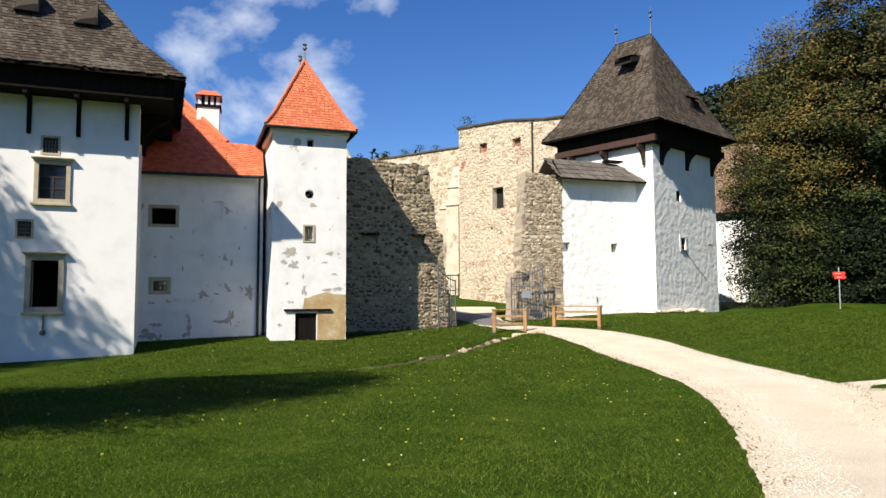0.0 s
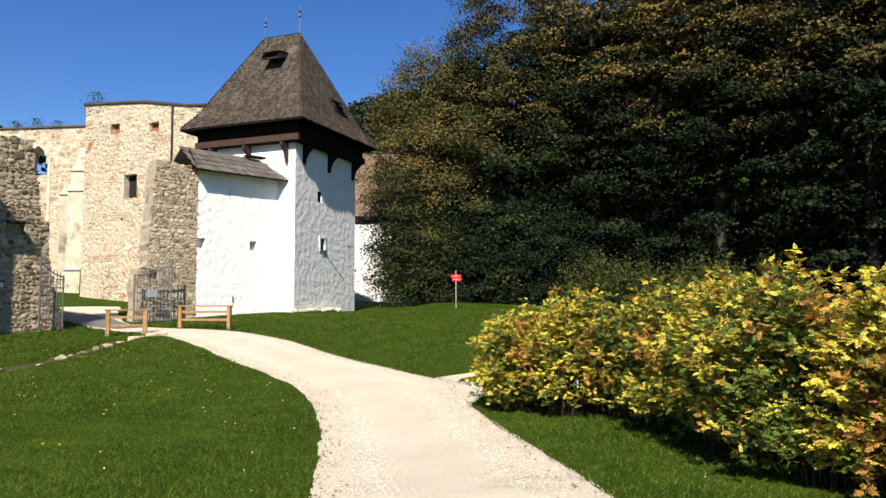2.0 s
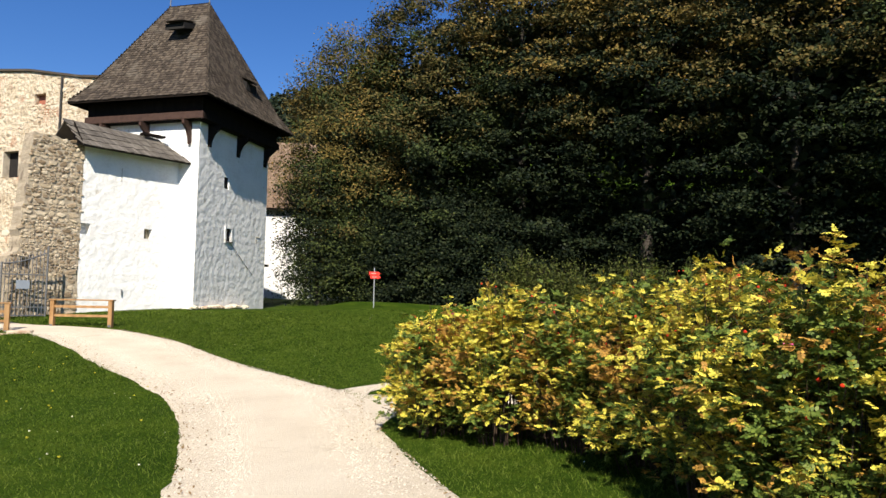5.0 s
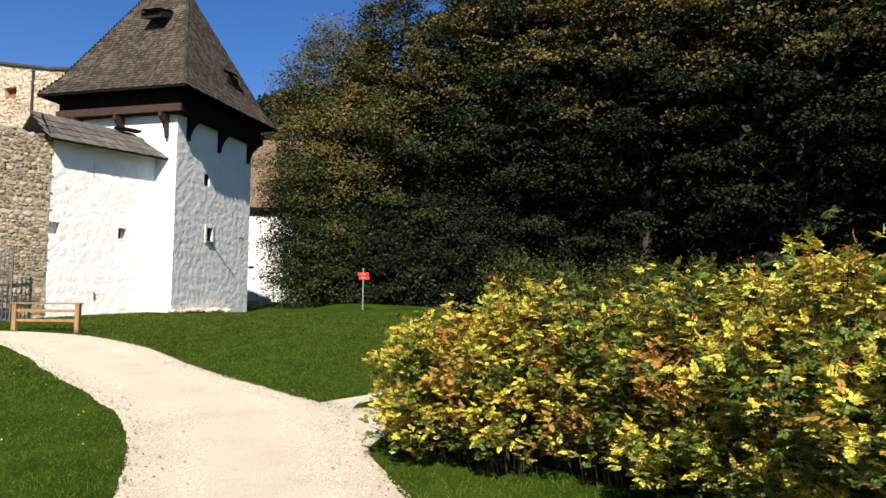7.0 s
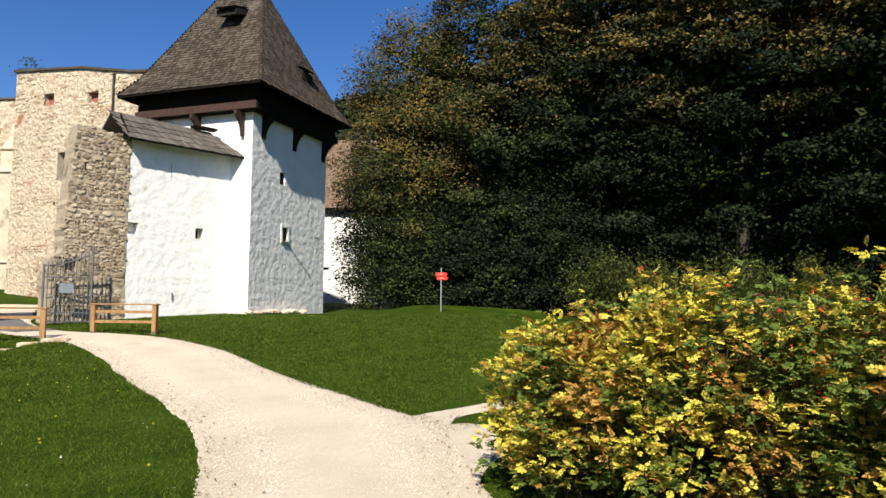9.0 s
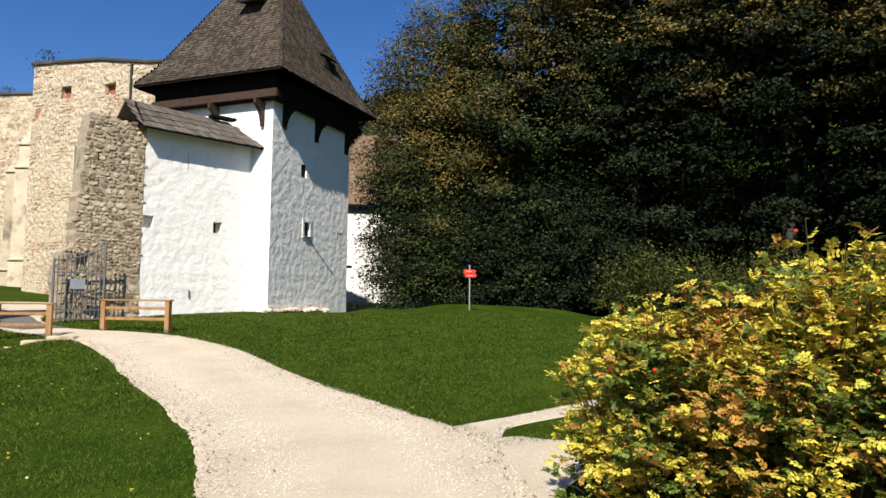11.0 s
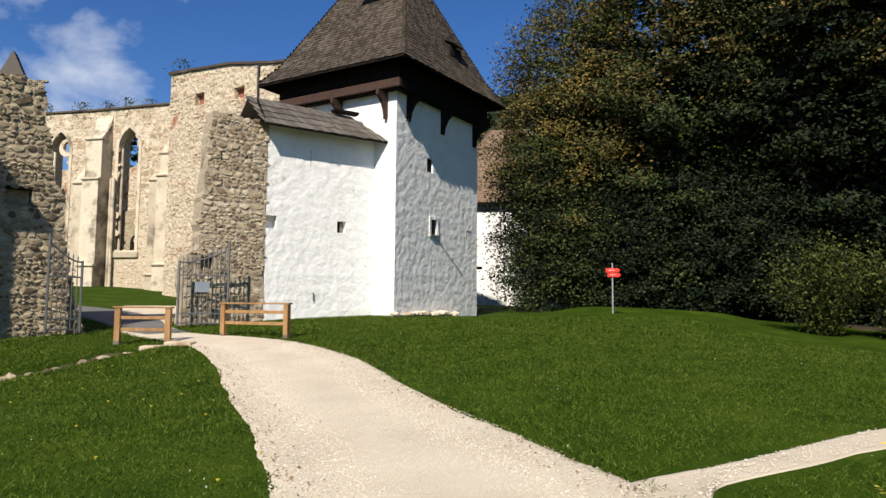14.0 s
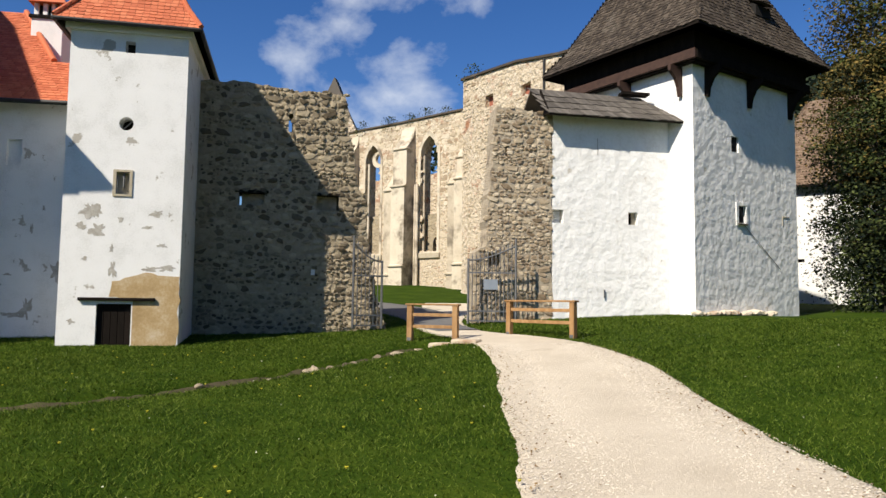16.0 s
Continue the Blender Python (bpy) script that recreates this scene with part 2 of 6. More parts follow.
HIP = material("red_rose_hip", [(0.42, 0.02, 0.012), (0.62, 0.06, 0.02)], 8, 40, 0.3, 0)
PETAL = material("pink_petal", [(0.62, 0.07, 0.22), (0.72, 0.16, 0.34)], 8, 40, 0.6, 0, translucent=0.2)
DANDELION = material("yellow_flower", [(0.6, 0.5, 0.03), (0.7, 0.6, 0.05)], 8, 40, 0.7, 0)


def glass_material():
    m = bpy.data.materials.new("old_window_glass")
    m.use_nodes = True
    add, link = nodes_of(m.node_tree)
    b = add("ShaderNodeBsdfPrincipled", Roughness=0.06)
    b.inputs["Base Color"].default_value = (0.03, 0.035, 0.045, 1)
    b.inputs["Specular IOR Level"].default_value = 0.9
    wav = add("ShaderNodeTexNoise", Scale=3.0, Detail=2)
    bp = add("ShaderNodeBump", Strength=0.08, Distance=0.02)
    link(wav.outputs[0], bp.inputs["Height"])
    link(bp.outputs[0], b.inputs["Normal"])
    out = add("ShaderNodeOutputMaterial")
    link(b.outputs[0], out.inputs[0])
    return m


GLASS = glass_material()

# ---- building helpers ----
Z = Vector((0, 0, 1))


def mesh_object(name, bm, mat, parent=None):
    me = bpy.data.meshes.new(name)
    bmesh.ops.recalc_face_normals(bm, faces=bm.faces)
    bm.to_mesh(me)
    bm.free()
    me.materials.append(mat)
    ob = new(name, me)
    if parent:
        ob.parent = parent
    return ob


def part(name, bm, mat, parent, label=""):
    ob = mesh_object(name, bm, mat, parent)
    return tagged(ob, label) if label else ob


def raw_mesh(name, verts, faces, mat, parent=None, smooth=False):
    """A mesh from arrays: verts (n, 3), faces (m, k)."""
    verts, faces = np.asarray(verts, dtype=np.float32), np.asarray(faces, dtype=np.int32)
    me = bpy.data.meshes.new(name)
    n, k = faces.shape
    me.vertices.add(len(verts))
    me.vertices.foreach_set("co", verts.ravel())
    me.loops.add(n * k)
    me.loops.foreach_set("vertex_index", faces.ravel())
    me.polygons.add(n)
    me.polygons.foreach_set("loop_start", np.arange(0, n * k, k, dtype=np.int32))
    me.polygons.foreach_set("use_smooth", np.full(n, smooth))
    me.update(calc_edges=True)
    me.materials.append(mat)
    ob = new(name, me)
    if parent:
        ob.parent = parent
    return ob


def add_box(bm, lo, hi, m=None, bevel=0.0):
    lo, hi = Vector(lo), Vector(hi)
    t = Matrix.Translation((lo + hi) / 2) @ Matrix.Diagonal((*(hi - lo), 1))
    r = bmesh.ops.create_cube(bm, size=1.0, matrix=(m or Matrix()) @ t)
    if bevel:
        edges = list({e for v in r["verts"] for e in v.link_edges})
        bmesh.ops.bevel(bm, geom=edges, offset=bevel, segments=1, affect="EDGES")
    return bm


def box(lo, hi, m=None, bevel=0.0):
    return add_box(bmesh.new(), lo, hi, m, bevel)


def add_tube(bm, points, r0, r1=None, sides=6):
    """A tapered tube along points, closed at both ends."""
    r1 = r0 if r1 is None else r1
    rings, pts = [], [Vector(p) for p in points]
    for i, p in enumerate(pts):
        d = (pts[min(i + 1, len(pts) - 1)] - pts[max(i - 1, 0)]).normalized()
        a = d.cross(Vector((0.31, 0.95, 0.05))).normalized()
        b = d.cross(a)
        r = r0 + (r1 - r0) * i / max(1, len(pts) - 1)
        rings.append([bm.verts.new(p + (a * math.cos(k * math.tau / sides) + b * math.sin(k * math.tau / sides)) * r) for k in range(sides)])
    for q, w in zip(rings, rings[1:]):
        for k in range(sides):
            bm.faces.new((q[k], q[(k + 1) % sides], w[(k + 1) % sides], w[k]))
    bm.faces.new(rings[0][::-1])
    bm.faces.new(rings[-1])
    return bm


def tube(points, r0, r1=None, sides=6):
    return add_tube(bmesh.new(), points, r0, r1, sides)


def slab(outline, holes, thick):
    """An upright plate in local axes: x along, z up, its front at y = 0 and its back at y = thick, with holes through it."""
    bm = bmesh.new()
    edges = []
    for loop in (outline, *holes):
        vs = [bm.verts.new((x, 0, z)) for x, z in loop]
        edges += [bm.edges.new((vs[i], vs[(i + 1) % len(vs)])) for i in range(len(vs))]
    bmesh.ops.triangle_fill(bm, use_beauty=True, edges=edges)
    r = bmesh.ops.extrude_face_region(bm, geom=list(bm.faces))
    bmesh.ops.translate(bm, verts=[v for v in r["geom"] if isinstance(v, bmesh.types.BMVert)], vec=(0, thick, 0))
    return bm


def rect(x0, z0, x1, z1):
    return [(x0, z0), (x1, z0), (x1, z1), (x0, z1)]


def arch(x0, x1, z0, spring, steps=7):
    """The outline of a pointed window."""
    w = x1 - x0
    left = [(x1 - w * math.cos(a), spring + w * math.sin(a)) for a in np.linspace(0, math.pi / 3, steps)]
    right = [(x0 + x1 - x, z) for x, z in left[-2::-1]]
    return [(x1, z0), (x0, z0)] + left + right


def ring(cx, cz, r, n=18):
    return [(cx + r * math.cos(k * math.tau / n), cz + r * math.sin(k * math.tau / n)) for k in range(n)]


def ragged(points, step, amp, seed):
    """The same line with more points, shaken."""
    rng, out = random.Random(seed), []
    for (x0, z0), (x1, z1) in zip(points, points[1:]):
        n = max(1, int(math.hypot(x1 - x0, z1 - z0) / step))
        for i in range(n):
            s = 0 if i == 0 else amp
            out.append((x0 + (x1 - x0) * i / n + rng.uniform(-s, s), z0 + (z1 - z0) * i / n + rng.uniform(-s, s)))
    return out + [points[-1]]


def frame_at(a, b, z=0.0):
    """Local axes on a wall from a to b: x along it, y into it, z up."""
    a, b = Vector((*a[:2], 0)), Vector((*b[:2], 0))
    u = (b - a).normalized()
    v = Vector((-u.y, u.x, 0))
    m = Matrix((u, v, Z)).transposed().to_4x4()
    m.translation = (a.x, a.y, z)
    return m


def placed(bm, m):
    bm.transform(m)
    return bm


def tiles_on(name, corners, course, width, thick, mat, parent, seed, overlap=1.35, wander=0.25, rounded=False):
    """Courses of single tiles on a roof face. corners: the eave's left and right end, the top's right and left end."""
    rng = np.random.default_rng(seed)
    p0, p1, p2, p3 = [np.array(c, float) for c in corners]
    ncourse = max(1, int(np.linalg.norm((p2 + p3) / 2 - (p0 + p1) / 2) / course))
    nrm = np.cross(p1 - p0, (p2 + p3) / 2 - (p0 + p1) / 2)
    nrm /= np.linalg.norm(nrm)
    verts, faces = [], []
    for i in range(ncourse):
        f = i / ncourse
        l, r = p0 + (p3 - p0) * f, p1 + (p2 - p1) * f
        up = ((p3 - p0) * 0.5 + (p2 - p1) * 0.5) / ncourse * overlap
        length = np.linalg.norm(r - l)
        n = max(1, int(round(length / width)))
        cuts = (np.arange(n + 1) + (0.5 if i % 2 else 0.0)) / n
        cuts = np.clip(np.unique(np.clip(np.r_[0, cuts + rng.uniform(-0.12, 0.12, n + 1) / n, 1], 0, 1)), 0, 1)
        for c0, c1 in zip(cuts, cuts[1:]):
            if (c1 - c0) * length < 0.03:
                continue
            gap = min(0.004 / length, (c1 - c0) * 0.05)
            a, b = l + (r - l) * (c0 + gap), l + (r - l) * (c1 - gap)
            drop = -up * rng.uniform(0, wander) * 0.35
            lift = thick * rng.uniform(0.8, 1.25)
            base = len(verts)
            if rounded:
                mid = (a + b) / 2 - up * 0.12
                verts += [a + drop + nrm * lift, mid + drop + nrm * lift * 1.1, b + drop + nrm * lift, b + up + nrm * 0.004, a + up + nrm * 0.004, a + drop, b + drop, mid + drop]
                faces += [(base, base + 1, base + 2, base + 3), (base, base + 3, base + 4, base + 4), (base + 5, base + 7, base + 1, base), (base + 7, base + 6, base + 2, base + 1)]
            else:
                verts += [a + drop + nrm * lift, b + drop + nrm * lift, b + up + nrm * 0.004, a + up + nrm * 0.004, a + drop, b + drop]
                faces += [(base, base + 1, base + 2, base + 3), (base + 4, base + 5, base + 1, base), (base + 4, base, base + 3, base + 3), (base + 1, base + 5, base + 2, base + 2)]
    me = bpy.data.meshes.new(name)
    me.from_pydata([tuple(v) for v in verts], [], [tuple(dict.fromkeys(f)) for f in faces])
    me.materials.append(mat)
    ob = new(name, me)
    ob.parent = parent
    return tagged(ob, kind="stuff")


# ---- ground ----
LEVELS = np.array([(0.1, .7, -.2), (2, 2.5, -.22), (3.5, 5, -.3), (4.6, 8.7, -.5), (5.6, 12.5, -.62), (9, 16.5, -.45), (6.7, 30.6, .2), (3.6, 31.4, .1), (1.5, 26, -.35), (-3, 24, -.5),
                   (11.3, 38.3, .75), (16.3, 42.7, .78), (21, 38.3, .9), (4.5, 37.2, .48), (-4.1, 30.9, -.15), (-8, 29.9, -.15), (-11.1, 26.4, -.42), (-16, 24, -.6), (-5, 12, -.45), (-12, 4, -.3),
                   (8, 9, -.45), (14, 10, -.4), (16, 24, .05), (26, 30, -.1), (28, 42, .8), (0, -8, -.2), (12, -4, -.2), (2, 50, 1.3), (-3.7, 61, 2.3), (40, 12, -.2), (-30, 20, -.4), (0, 34.5, .1)])


def level_weights():
    n = len(LEVELS)
    d = np.sqrt((LEVELS[:, None, 0] - LEVELS[None, :, 0]) ** 2 + (LEVELS[:, None, 1] - LEVELS[None, :, 1]) ** 2 + 4)
    a = np.zeros((n + 1, n + 1))
    a[:n, :n], a[:n, n], a[n, :n] = -d - np.eye(n) * 0.3, 1, 1
    return np.linalg.solve(a, np.r_[LEVELS[:, 2], 0])


WEIGHTS = level_weights()
DITCH = np.array([(2.9, 31.0), (2.0, 29.5), (1.15, 27.9), (0.2, 26.2), (-0.9, 24.4), (-2.0, 22.8), (-4.0, 21.4), (-9, 20.0)])


def to_line(x, y, line):
    """The distance of points from a line of several stretches."""
    best = np.full(np.shape(x), 1e9)
    for (ax, ay), (bx, by) in zip(line, line[1:]):
        s = np.clip(((x - ax) * (bx - ax) + (y - ay) * (by - ay)) / ((bx - ax) ** 2 + (by - ay) ** 2), 0, 1)
        best = np.minimum(best, np.hypot(x - ax - s * (bx - ax), y - ay - s * (by - ay)))
    return best


def ground_z(x, y):
    x, y = np.asarray(x, float), np.asarray(y, float)
    z = np.full(x.shape, WEIGHTS[-1])
    for (cx, cy, _), w in zip(LEVELS, WEIGHTS):
        z = z - w * np.sqrt((x - cx) ** 2 + (y - cy) ** 2 + 4)
    fade = np.clip(1 - (np.hypot(x - 6, y - 25) - 55) / 60, 0, 1)
    z = z * fade + 0.8 * (1 - fade)
    z = z - 0.42 * np.exp(-(to_line(x, y, DITCH) / 0.36) ** 2) * np.clip((x + 9) / 4, 0.25, 1)
    # the grassy bank under the trees
    bank = np.exp(-(to_line(x, y, [(22.0, 42.5), (27, 39.5)]) / 1.5) ** 2)
    z = z + 0.3 * bank
    # the wooded hillside
    out = np.maximum(0, (x - 30) * 0.80 + (y - 30) * 0.25 - 8)
    ratio = np.clip((x / np.maximum(y, 1) - 0.27) / 0.08, 0, 1)
    rise = np.maximum(0, y - 72 + (x - 35) * 0.3) * 0.12 * ratio
    return z + np.minimum(out * 0.42 + rise, 75)


def gz(x, y):
    return float(ground_z(np.array([x]), np.array([y]))[0])


def build_ground():
    def axis(lo, hi, fine_lo, fine_hi, step):
        near = np.arange(fine_lo, fine_hi + 1e-6, step)
        left = fine_lo - np.geomspace(step, fine_lo - lo, 26)
        right = fine_hi + np.geomspace(step, hi - fine_hi, 26)
        return np.r_[left[::-1], near, right]

    xs, ys = axis(-1500, 1500, -14, 26, 0.25), axis(-1500, 1500, -3, 46, 0.25)
    gx, gy = np.meshgrid(xs, ys)
    verts = np.stack([gx, gy, ground_z(gx, gy)], -1).reshape(-1, 3)
    nx, ny = len(xs), len(ys)
    i = (np.arange(ny - 1)[:, None] * nx + np.arange(nx - 1)[None, :]).ravel()
    ob = raw_mesh("ground", verts, np.stack([i, i + 1, i + nx + 1, i + nx], 1), LAWN, smooth=True)
    return tagged(ob, "mown green lawn with clover and a shallow ditch", "lawn", kind="structure")


ground = build_ground()

LEFT_EDGE = np.array([(-4.5, -6), (-0.7, -1), (1.2, 2.6), (2.9, 7.0), (3.65, 9.1), (4.4, 11.2), (4.98, 13.3), (5.4, 15.2), (5.64, 16.8), (5.62, 18.6), (5.52, 20.2), (5.25, 22.9), (5.06, 24.8), (4.93, 26.8), (4.45, 29.6), (4.05, 31.0), (2.6, 33.6), (1.5, 36.4), (0.6, 41), (0.3, 47)])
RIGHT_EDGE = np.array([(-1.2, -7), (2.6, -1), (4.5, 3.5), (5.75, 6.6), (6.5, 8.9), (7.2, 10.9), (7.75, 12.8), (8.4, 14.4), (8.8, 15.6), (8.84, 16.6), (8.66, 17.9), (8.58, 19.1), (8.32, 20.7), (8.15, 22.6), (8.1, 25.0), (7.85, 27.1), (7.0, 30.0), (5.9, 31.7), (4.3, 33.4), (3.2, 36.4), (3.0, 41), (3.4, 47)])
FORK_A = np.array([(8.2, 16.4), (8.8, 16.68), (9.6, 16.82), (10.4, 17.0), (11.6, 17.34), (12.8, 17.7), (16, 18.1), (22, 16.8), (30, 13)])
FORK_B = np.array([(8.2, 14.2), (8.9, 15.6), (9.3, 16.22), (10.0, 16.42), (10.9, 16.6), (12.0, 16.95), (16, 17.3), (21.6, 16.0), (29.5, 12)])
SPUR_A = np.array([(8.3, 15.6), (9.25, 16.0), (9.5, 15.45), (10.4, 14.9), (12, 14.3), (15, 13.2), (20, 10.5)])
SPUR_B = np.array([(7.5, 12.3), (7.95, 13.25), (8.8, 14.05), (9.9, 14.0), (11.6, 13.1), (14.4, 12.0), (19.4, 9.4)])


def resample(line, n):
    line = np.asarray(line, float)
    for _ in range(3):
        mid = line[:-1] * 0.75 + line[1:] * 0.25, line[:-1] * 0.25 + line[1:] * 0.75
        line = np.r_[line[:1], np.stack(mid, 1).reshape(-1, 2), line[-1:]]
    s = np.r_[0, np.cumsum(np.hypot(*np.diff(line, axis=0).T))]
    q = np.linspace(0, s[-1], n)
    return np.stack([np.interp(q, s, line[:, 0]), np.interp(q, s, line[:, 1])], 1)


def strip(name, left, right, n, across, lift, mat, label, category, seed, shake=0.07):
    """A trodden way between two edges, with fretted borders."""
    rng = np.random.default_rng(seed)
    l, r = resample(left, n), resample(right, n)
    d = (r - l) / np.linalg.norm(r - l, axis=1)[:, None]

    def fret():
        a = rng.normal(0, 1, n)
        soft = np.convolve(rng.normal(0, 1, n), np.ones(9) / 4, "same")
        return (a * 0.02 + soft * 0.55)[:, None] * shake

    l, r = l + d * fret(), r + d * fret()
    f = np.r_[0, 0.012, np.linspace(0.05, 0.95, across - 4), 0.988, 1]
    p = l[:, None] * (1 - f)[None, :, None] + r[:, None] * f[None, :, None]
    z = ground_z(p[..., 0], p[..., 1]) + lift + 0.02 * np.sin(math.pi * f)[None]
    z[:, 0] -= lift + 0.02
    z[:, -1] -= lift + 0.02
    verts = np.concatenate([p, z[..., None]], -1).reshape(-1, 3)
    i = (np.arange(n - 1)[:, None] * across + np.arange(across - 1)[None, :]).ravel()
    ob = raw_mesh(name, verts, np.stack([i, i + 1, i + across + 1, i + across], 1), mat, smooth=True)
    return tagged(ob, label, category, kind="structure")


strip("path", LEFT_EDGE, RIGHT_EDGE, 420, 14, 0.012, GRAVEL, "pale crushed limestone walking path across the lawn", "path", 3)
bed = np.array([(x - 0.32, y + 0.2) for x, y in DITCH[:7]]), np.array([(x - 0.02, y + 0.01) for x, y in DITCH[:7]])
strip("ditch_bed", bed[0], bed[1], 150, 6, 0.02, EARTH, "damp brown earth along the bottom of the ditch", "earth", 6, 0.06)
strip("lane", [(2.75, 34.2), (1.6, 36.4), (0.4, 40), (-2.5, 44), (-8, 48)], [(4.0, 34.2), (3.1, 36.4), (2.6, 40), (0.5, 45), (-6, 50.5)], 90, 8, 0.035, ASPHALT, "grey asphalt lane beyond the gate", "road", 7, 0.03)
strip("path_branch", FORK_A, FORK_B, 160, 6, 0.008, GRAVEL, "narrow pale gravel branch path behind the roses", "path", 4, 0.05)
strip("path_spur", SPUR_A, SPUR_B, 130, 8, 0.005, GRAVEL, "pale gravel spur that turns off behind the rose hedge", "path", 5, 0.05)

# ---- buildings ----


def thing_at(name, m, label, category, group="", kind=""):
    ob = new(name)
    ob.matrix_world = m
    return tagged(ob, label, category, group, kind)


def framed_window(parent, x0, z0, x1, z1, border, depth=0.3, cross=(1, 2), glazed=True, frame_mat=None, sill=False, hood=False, grille=False, proud=0.06):
    """A window in the wall y = 0 of its parent: stone surround, casement, panes; with a sill, a hood or an iron grille where it has them."""
    win = part("window", slab(rect(x0 - border, z0 - border, x1 + border, z1 + border), [rect(x0, z0, x1, z1)], 0.16 + proud), frame_mat or FRAMESTONE, parent, "pale cut-stone window surround")
    win.location.y = -proud
    t = 0.05
    outer, inner = rect(x0, z0, x1, z1), []
    nx, nz = cross
    for i in range(nx + 1):
        for k in range(nz + 1):
            ax, bx = x0 + (x1 - x0) * i / (nx + 1) + t / 2, x0 + (x1 - x0) * (i + 1) / (nx + 1) - t / 2
            az, bz = z0 + (z1 - z0) * k / (nz + 1) + t / 2, z0 + (z1 - z0) * (k + 1) / (nz + 1) - t / 2
            inner.append(rect(ax, az, bx, bz))
    fr = part("window_frame", placed(slab(outer, inner, 0.05), Matrix.Translation((0, depth * 0.5 + proud, 0))), DARKFRAME, win, "dark wooden casement")
    for r in inner if glazed else ():
        part("pane", box((r[0][0] - 0.005, depth * 0.5 + proud + 0.02, r[0][1] - 0.005), (r[2][0] + 0.005, depth * 0.5 + proud + 0.03, r[2][1] + 0.005)), GLASS, win)
    if sill:
        part("window_sill", box((x0 - border - 0.07, -0.06, z0 - border - 0.1), (x1 + border + 0.07, 0.1, z0 - border), bevel=0.015), FRAMESTONE, win)
    if hood:
        hb = box((x0 - border - 0.1, -0.14, z1 + border + 0.05), (x1 + border + 0.1, 0.1, z1 + border + 0.12), bevel=0.02)
        add_box(hb, (x0 - border - 0.04, -0.08, z1 + border), (x1 + border + 0.04, 0.1, z1 + border + 0.05))
        part("hood_mould", hb, FRAMESTONE, win)
    if grille:
        gb = bmesh.new()
        for i in range(1, 5):
            x = x0 + (x1 - x0) * i / 5
            add_tube(gb, [(x, 0.02, z0), (x, 0.02, z1)], 0.012, sides=5)
        for i in range(1, 4):
            z = z0 + (z1 - z0) * i / 4
            add_tube(gb, [(x0, 0.02, z), (x1, 0.02, z)], 0.012, sides=5)
        part("grille", gb, IRON, win)
    return win


def shell(parent, faces, thick, mat, name="roof_deck", label=""):
    """Roof boarding under the tiles: each face with thickness downwards."""
    bm = bmesh.new()
    for f in faces:
        top = [bm.verts.new(Vector(p)) for p in f]
        low = [bm.verts.new(Vector(p) - Vector((0, 0, thick))) for p in f]
        bm.faces.new(top)
        bm.faces.new(low[::-1])
        for i in range(len(f)):
            k = (i + 1) % len(f)
            bm.faces.new((top[i], top[k], low[k], low[i]))
    return part(name, bm, mat, parent, label)


def finial(parent, at, h, mat):
    bm = tube([Vector(at), Vector(at) + Vector((0, 0, h))], 0.035, 0.012)
    bmesh.ops.create_uvsphere(bm, u_segments=10, v_segments=7, radius=0.1, matrix=Matrix.Translation(Vector(at) + Vector((0, 0, h * 0.62))))
    bmesh.ops.create_cone(bm, cap_ends=True, segments=8, radius1=0.02, radius2=0.11, depth=0.12, matrix=Matrix.Translation(Vector(at) + Vector((0, 0, h * 0.74))))
    return part("finial", bm, mat, parent, "iron roof finial with a ball")


def bracket(parent, at, out, reach, drop, mat=None):
    """A knee brace: an upright, an arm and a curved strut. out: unit vector away from the wall."""
    o = Vector(out)
    side = Vector((-o.y, o.x, 0)) * 0.065
    a = Vector(at)
    prof = [(0, 0), (0, -drop), (0.14, -drop - 0.06), (0.2, -drop * 0.72), (reach * 0.55, -drop * 0.42), (reach, -0.2), (reach, 0)]
    bm = bmesh.new()
    l = [bm.verts.new(a + o * x + Z * z + side) for x, z in prof]
    r = [bm.verts.new(a + o * x + Z * z - side) for x, z in prof]
    bm.faces.new(l)
    bm.faces.new(r[::-1])
    for i in range(len(prof)):
        k = (i + 1) % len(prof)
        bm.faces.new((l[i], r[i], r[k], l[k]))
    return part("bracket", bm, mat or DARKWOOD, parent)


def worn(parent, rng, x, z, w, t):
    """A frayed patch where the plaster has come off the wall y = 0."""
    p = rng.uniform(0, 50)
    pts = []
    for k in range(30):
        a = k * math.tau / 30
        r = 0.75 + 0.75 * noise.noise((p + 1.3 * math.cos(a), 1.3 * math.sin(a), 0)) + 0.45 * noise.noise((p + 4 * math.cos(a), 4 * math.sin(a), 3)) + rng.uniform(-0.05, 0.05)
        pts.append((x + w * max(0.12, r) * math.cos(a), z + t * max(0.12, r) * math.sin(a)))
    ob = part("worn_patch", slab(pts, [], 0.03), GREY_PATCH, parent, "grey mortar showing through plaster")
    ob.location.y = -0.004


def lerp(a, b, f):
    return Vector(a) + (Vector(b) - Vector(a)) * f


